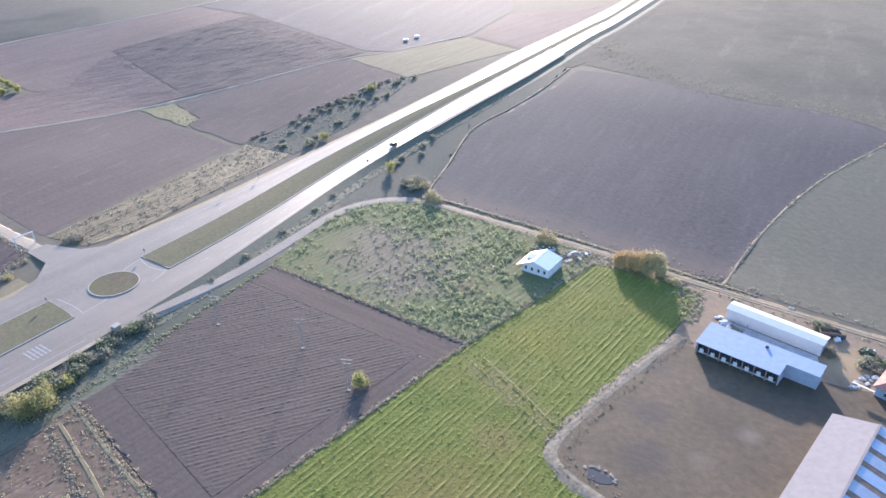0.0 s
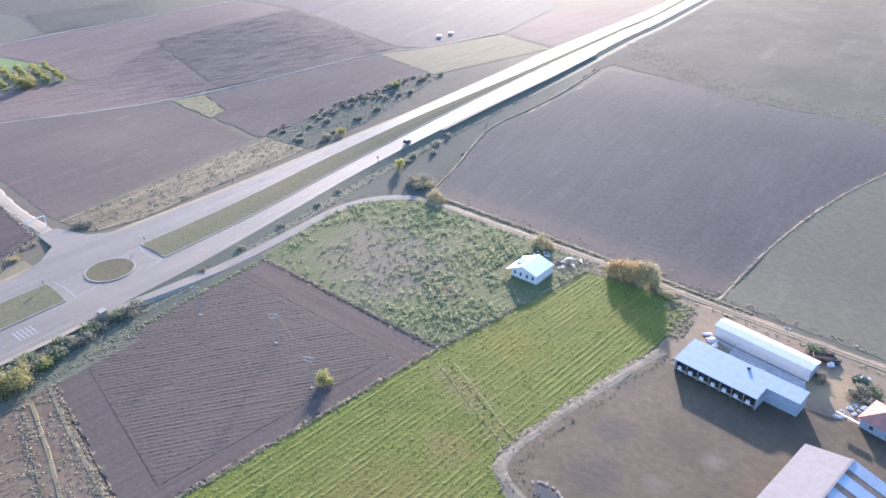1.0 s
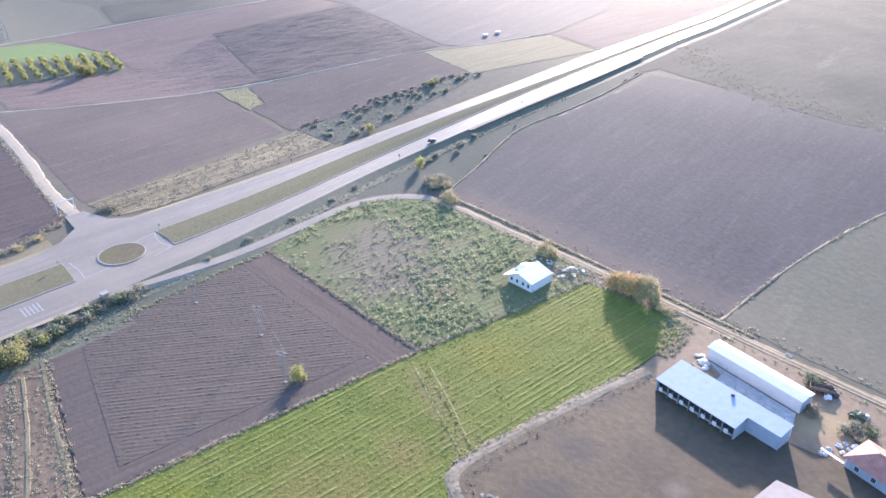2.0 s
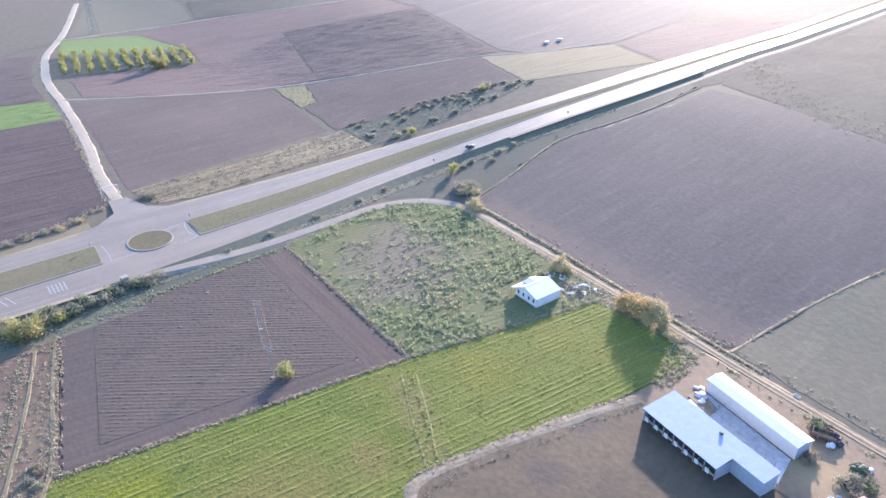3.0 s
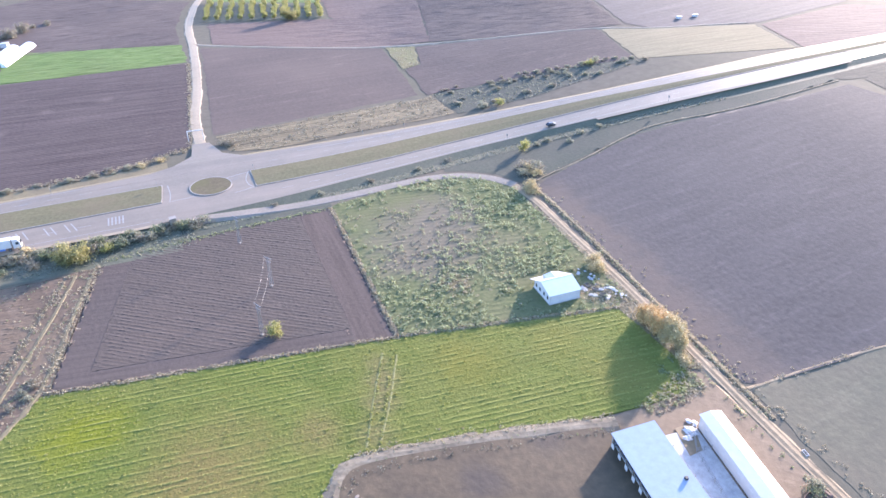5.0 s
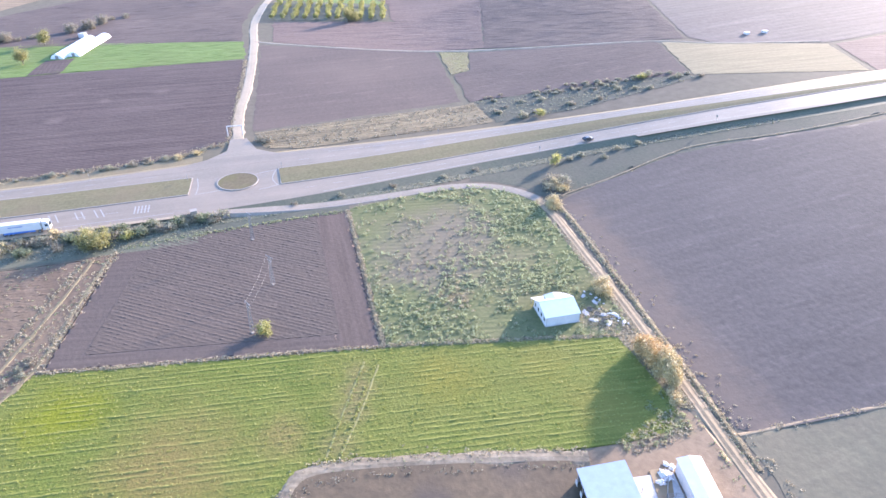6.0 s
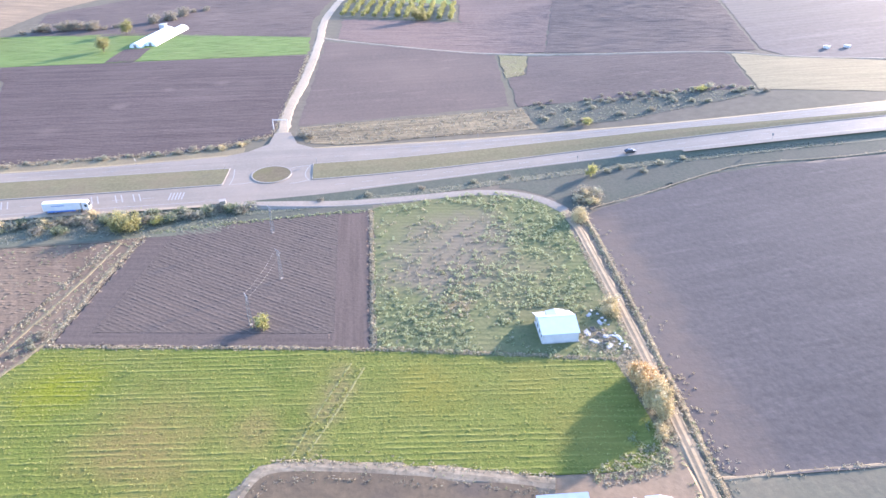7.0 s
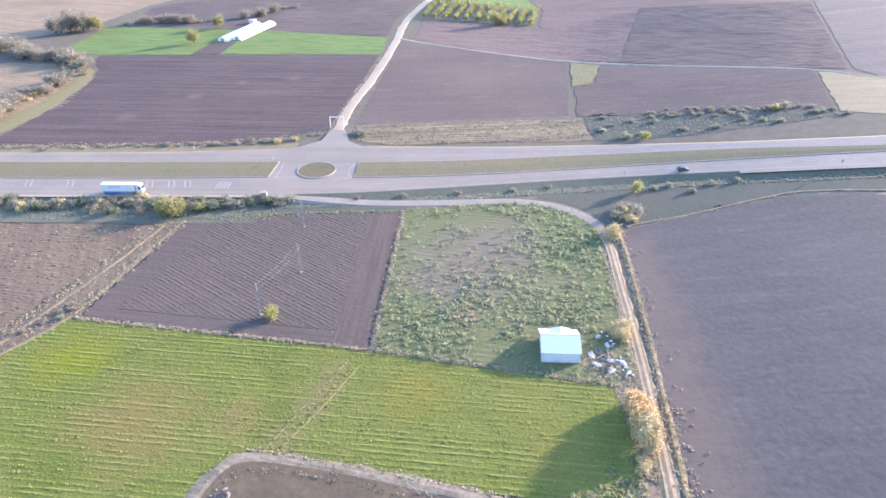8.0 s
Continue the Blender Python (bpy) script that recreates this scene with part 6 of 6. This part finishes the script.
for k, y in enumerate(np.arange(-30, 52, 1.9)):
    copy_thing((sagey, brush, tanny, brush, sagey, shrub, brush)[k % 7], spot(-152.5 + rng.normal(0, 2.4), y, -0.1, k * 51))
for k, y in enumerate(np.arange(116, 200, 17)):
    x = float(np.interp(y, RY, NEAR)) + 3.2
    copy_thing((brush, sagey)[k % 2], spot(x, y + rng.normal(0, 2), -0.1, k * 91) @ Matrix.Scale(0.6, 4))
for k, (x, y) in enumerate(((-150.5, 205.5), (-148.2, 207.2), (-146.2, 204.2), (-152.8, 208.6), (-144.2, 208.2), (-150.0, 211.0), (-147.0, 210.5))):
    copy_thing((brush, tanny, sagey)[k % 3], spot(x, y, 0, k * 63))
for k, (x, y) in enumerate(((-170, 228), (-166, 236), (-172, 245), (-168, 222), (-175, 256))):
    copy_thing(sagey, spot(x, y, 0, k * 40) @ Matrix.Scale(0.6, 4))
for k, (x, y) in enumerate(((-93, 46), (-89.5, 44), (-85, 42), (-91, 46.5), (-87, 45.2), (-81, 38.5))):
    copy_thing((brush, sagey, brush)[k % 3], spot(x, y, 0, k * 71) @ Matrix.Scale(0.5, 4))
# wooded band behind the highway; pale grey-green shrubs picked to stand for haze
for k, q in enumerate(inside(SHRUBS, 14)):
    copy_thing((sagey, brush, sagey)[k % 3], spot(q[0], q[1], -0.1, k * 37) @ Matrix.Scale(0.62, 4))
for k, q in enumerate(along(smooth_line([(-243, 212), (-250, 260), (-250, 318)]), 34, 2.5)):
    copy_thing((sagey, brush)[k % 2], spot(q[0], q[1], 0, k * 67) @ Matrix.Scale(0.45, 4))
for x, y, o in ((-216.3, 221, sagey), (-216, 229.5, limey), (-250, 300, limey), (-254, 306, sagey), (-218, 109, brush), (-220, 106.6, brush)):
    copy_thing(o, spot(x, y, 0, x * 3))
for k, q in enumerate(along(smooth_line([(-222, 204), (-238, 240), (-251, 270), (-255, 300), (-251, 330)]), 26, 2.2)):
    copy_thing((sagey, brush, sagey)[k % 3], spot(q[0], q[1], -0.1, k * 83) @ Matrix.Diagonal((0.7, 0.7, 0.45, 1)))
# verge of the dark field
for k, (x, y) in enumerate(((-211, 63.5), (-210, 70), (-209.5, 75), (-208.5, 58), (-207, 50), (-212.5, 82), (-200.5, -19), (-206, 30))):
    copy_thing((brush, sagey, tanny)[k % 3], spot(x, y, 0, k * 44) @ Matrix.Scale(0.7, 4))
for k, y in enumerate(np.arange(-40, 92, 3.1)):
    copy_thing((brush, sagey, brush)[k % 3], spot(float(np.interp(y, [-42, 62, 94], [-203.2, -207.5, -219])) + rng.normal(0, 0.8), y + rng.normal(0, 0.8), 0, k * 29) @ Matrix.Scale(0.42, 4))
# hedge in the bend, and the trees along the green strip
bigbrush = make_tree("grey_shrub", spot(-331, -88), "tall grey-brown shrub in the hedge bend", "shrub", 6.0, 3.4, mat["grey"], 2200, 0.26, "grey shrubs", seed=15, limbs=9, trunk_share=0.08)
hedge = smooth_line([(-232, -64), (-257, -62), (-290, -56), (-312, -58), (-327, -70), (-334, -88), (-346, -110), (-356, -130)])
for k, q in enumerate(along(hedge, 85, 3.0)):
    copy_thing((brush, bigbrush, tanny, bigbrush, sagey, bigbrush, brush)[k % 7], spot(q[0], q[1], 0, k * 53) @ Matrix.Scale((1.0, 1.25, 0.8, 1.1)[k % 4], 4))
lonely = make_tree("field_tree", spot(-366, -13.5), "round olive-tan tree standing in the green strip", "tree", 9.5, 3.4, mat["olive"], 2200, 0.3, "", seed=16, limbs=11, trunk_share=0.14)
copy_thing(lonely, spot(-404, -10, 0, 90))
grove = make_tree("grove_tree", spot(-397, -97), "tall grey-brown autumn tree in a grove", "tree", 13, 4.6, mat["grey"], 3000, 0.36, "grove", seed=17, limbs=12, trunk_share=0.1)
for k, (x, y) in enumerate(((-402, -92), (-394, -104), (-405, -101), (-399, -88), (-408, -110), (-388, -110))):
    copy_thing(grove if k % 3 else lonely, spot(x, y, 0, k * 75))
for k, q in enumerate(along(smooth_line([(-410, -84), (-424, -60), (-420, -20), (-440, 10), (-470, 30)]), 26, 2.0)):
    copy_thing((brush, bigbrush, brush)[k % 3], spot(q[0], q[1], 0, k * 61))

# orchard
fruit = make_tree("orchard_tree", spot(-434, 124), "young yellow-green orchard tree in a row", "orchard tree", 3.9, 1.7, mat["lime"], 420, 0.36, "orchard rows", seed=20, limbs=6, trunk_share=0.15)
for i in range(11):
    for j in range(9):
        a, b = i / 10, j / 8
        x = (1 - a) * ((1 - b) * -434 + b * -486) + a * ((1 - b) * -412 + b * -452)
        y = (1 - a) * ((1 - b) * 124 + b * 133) + a * ((1 - b) * 195 + b * 203)
        if i or j:
            copy_thing(fruit, spot(x + rng.normal(0, 0.5), y + rng.normal(0, 0.5), 0, rng.uniform(0, 360)))
copy_thing(olive, spot(-414, 176, 0, 20))
copy_thing(lonely, spot(-412, 172, 0, 220))
for k, (x, y) in enumerate(((15.4, 176.6), (14.2, 178.9), (16.8, 174.8), (17.4, 178.8), (16.2, 180.4), (0.5, 189.5), (5.4, 178.3), (2.0, 187.6), (5.9, 176.6), (13.0, 176.2))):
    copy_thing((brush, sagey, brush, shrub)[k % 4], spot(x, y, 0, k * 90) @ Matrix.Scale(0.7, 4))

# ---------------------------------------------------------------- low growth
WASTE = [(-75, 182.5), (-69, 181), (-65.5, 188), (-67, 193), (-77, 190)]


def weed_points(n, wanted):
    """Points on the fallow plot, thinned by how thickly the weeds stand there."""
    q = inside(FIELD_B, n)
    lumpy = np.array([noise.noise(Vector((x * 0.06, y * 0.06, 3))) + 0.7 * noise.noise(Vector((x * 0.2, y * 0.2, 9))) for x, y in q])
    east = np.clip((q[:, 0] + 122) / 26, 0, 1)
    north = np.clip((q[:, 1] - 160) / 18, 0, 1)
    west = np.clip((-143 - q[:, 0]) / 8, 0, 1)
    bare = np.clip((142 - q[:, 1]) / 7, 0, 1) * np.clip((-100 - q[:, 0]) / 20, 0, 1)
    thick = np.maximum.reduce([east, 0.9 * north, 0.8 * west]) * (1 - 0.7 * bare)
    keep = rng.uniform(0, 1, n) < np.clip(wanted(thick) + 0.45 * lumpy * (0.25 + thick), 0, 1)
    yard = (abs(q[:, 0] + 78.5) < 8.5) & (abs(q[:, 1] - 176) < 6.5)
    # weeds thinned where the house's shadow falls, so that shade lies smooth
    trodden = (abs(q[:, 0] + 73) < 8) & (abs(q[:, 1] - 165) < 8) & (rng.uniform(0, 1, n) < 0.8)
    waste = (abs(q[:, 0] + 71.5) < 6) & (abs(q[:, 1] - 186.5) < 6) & (rng.uniform(0, 1, n) < 0.75)
    return q[keep & ~yard & ~trodden & ~waste]


wp = weed_points(3000, lambda k: 0.06 + 0.40 * k)
stuff("weeds", clumps(wp, 0.5, 0.55, 12, 0.2), mat["weed"], "grey-green weeds in patches over the fallow plot", "weeds")
tall = weed_points(3000, lambda k: 0.025 + 0.36 * k)
stuff("tall_weeds", clumps(tall, 0.8, 1.2, 30, 0.19), mat["tall_weed"], "tall grey-green weeds standing in clumps", "weeds")
bp = np.vstack([weed_points(900, lambda k: 0.12 + 0.1 * k), np.array([-91.6, 153.5]) + rng.normal(0, 3.2, (60, 2))])
stuff("dry_weeds", clumps(bp, 0.6, 0.7, 14, 0.18), mat["straw"], "pale dry weeds among the green ones", "weeds")
stuff("brown_weeds", clumps(inside([(-139, 143), (-104, 141), (-98, 158), (-112, 170), (-140, 172)], 190), 0.42, 0.85, 16, 0.17), mat["grey"], "brown dead weeds standing on the bare patch", "weeds")


def in_rows(q, spread):
    """Points drawn onto the meadow's mowing rows."""
    c, s = math.cos(radians(84.5)), math.sin(radians(84.5))
    u, v = q[:, 0] * c + q[:, 1] * s, -q[:, 0] * s + q[:, 1] * c
    lo = (np.array(FIELD_C, float) @ np.array([-s, c])).min() + 0.02
    v = lo + (np.floor((v - lo) / SWATH) + 0.56) * SWATH + rng.normal(0, spread, len(v))
    return np.c_[u * c - v * s, u * s + v * c]


stuff("swaths", clumps(in_rows(inside(FIELD_C, 9000), 0.14), 0.38, 0.26, 6, 0.12), mat["swath"], "cut grass lying in yellow-green swaths on the meadow", "cut grass")
ruts = np.vstack([along(WHEEL + np.array([0.3, o]), 45, 0.18) for o in (0.0, 3.1)])
stuff("hay_tufts", clumps(np.vstack([in_rows(inside(FIELD_C, 800), 0.25), ruts]), 0.32, 0.42, 16, 0.13), mat["swath"], "small tan tufts of hay left in the mowing rows", "hay")

lines = [([(-87.3, 48.5), (-75.8, 130), (-70, 160), (-64, 188)], 900, 0.35), ([(-75.6, 130.2), (-149.5, 132.4)], 440, 0.3), ([(-142, 60.5), (-115, 54), (-87, 48)], 220, 0.8), ([(-139, 52), (-110, 43), (-72, 31)], 220, 0.9),
         ([(-137, 202.5), (-100, 201.5), (-62, 199.6), (-27, 199)], 80, 0.9), ([(-27, 199), (20, 198), (60, 194)], 60, 0.9),
         ([(-42.5, 108), (-35, 146), (-31, 163)], 260, 0.4), ([(-222, 94), (-208, 62), (-204, -40)], 700, 1.2), ([(-221.5, 93.6), (-300, 101), (-341, 104)], 380, 0.6)]
fp = along(smooth_line([(-143.2, 62), (-147.2, 90), (-149.2, 131)]), 260, 0.7)
pts = np.vstack([along(smooth_line(l), n, w) for l, n, w in lines] + [along(FOOTPATH, 70, 0.4), along(BOUNDARY, 140, 0.5), along(BERM[2:42], 480, 0.55), inside(DRY_STRIP, 500), inside(WEEDY, 120), inside(VERGE_G, 200), inside([(-38, 190), (-29, 189), (-27, 173), (-31, 171)], 160), along(YARD_TRACK, 260, 1.3), inside(FIELD_G, 350), inside(WASTE, 170), inside(TRACK_VERGE, 380), along(BERM[4:42] + np.array([0, 3.0]), 60, 1.8)])
stuff("dry_grass", clumps(pts, 0.55, 0.36, 10, 0.18), mat["straw"], "tufts of pale dry grass along the field borders", "grass")
gp = np.vstack([np.c_[np.interp(y0 := rng.uniform(90, 330, 1700), RY, NEAR) + rng.uniform(1.5, 8, 1700), y0], np.c_[np.interp(y1 := rng.uniform(-60, 88, 1300), RY, NEAR) + rng.uniform(2, 16, 1300), y1], inside(SHRUBS, 500)])
d = np.min(np.hypot(gp[:, None, 0] - SERVICE[None, :, 0], gp[:, None, 1] - SERVICE[None, :, 1]), axis=1)
stuff("verge_grass", clumps(gp[d > 2.6], 0.5, 0.28, 8, 0.2), mat["sage"], "rank grey-green grass on the highway banks", "grass")
vp = np.vstack([fp, inside(VERGE_G, 120), inside(FIELD_G, 500), along(YARD_TRACK, 320, 1.5), inside(MEADOW_W, 400), along(BERM[2:42], 130, 0.6), along(DIRT[3:] - np.array([0, 2.8]), 160, 0.5)])
bush_patch = np.vstack([inside([(-37, 189), (-31, 190), (-28, 180), (-28.5, 171), (-32, 172)], 60), inside([(-44, 188), (-38, 190), (-35, 184), (-40, 181)], 12)])
stuff("nettles", clumps(bush_patch, 0.7, 0.6, 20, 0.18), mat["weed"], "rank green nettles beside the barn track", "weeds")
yard_edge = along(YARD_TRACK - normals_of(YARD_TRACK) * -2.9, 190, 0.5)
stuff("yard_brush", clumps(yard_edge, 0.55, 0.55, 14, 0.17), mat["grey"], "grey-brown dead growth along the yard edge", "weeds")
stuff("bank_scrub", clumps(inside(DRY_STRIP, 240), 0.9, 0.6, 16, 0.24), mat["grey"], "grey-brown dead scrub on the dry bank", "scrub")
stuff("verge_tufts", clumps(vp, 0.45, 0.35, 8, 0.18), mat["weed"], "grey-green tufts on the field verge", "grass")
sp = along(smooth_line([(-188, 470), (-168, 438), (-130, 410), (-96, 397), (-64, 389), (-37, 393), (0, 378), (30, 384)]), 480, 7.0) + np.array([0, 5.0])
stuff("scrub_band", clumps(sp, 1.2, 0.2, 9, 0.26), mat["straw"], "band of low pale tan scrub along the far field edge", "scrub")
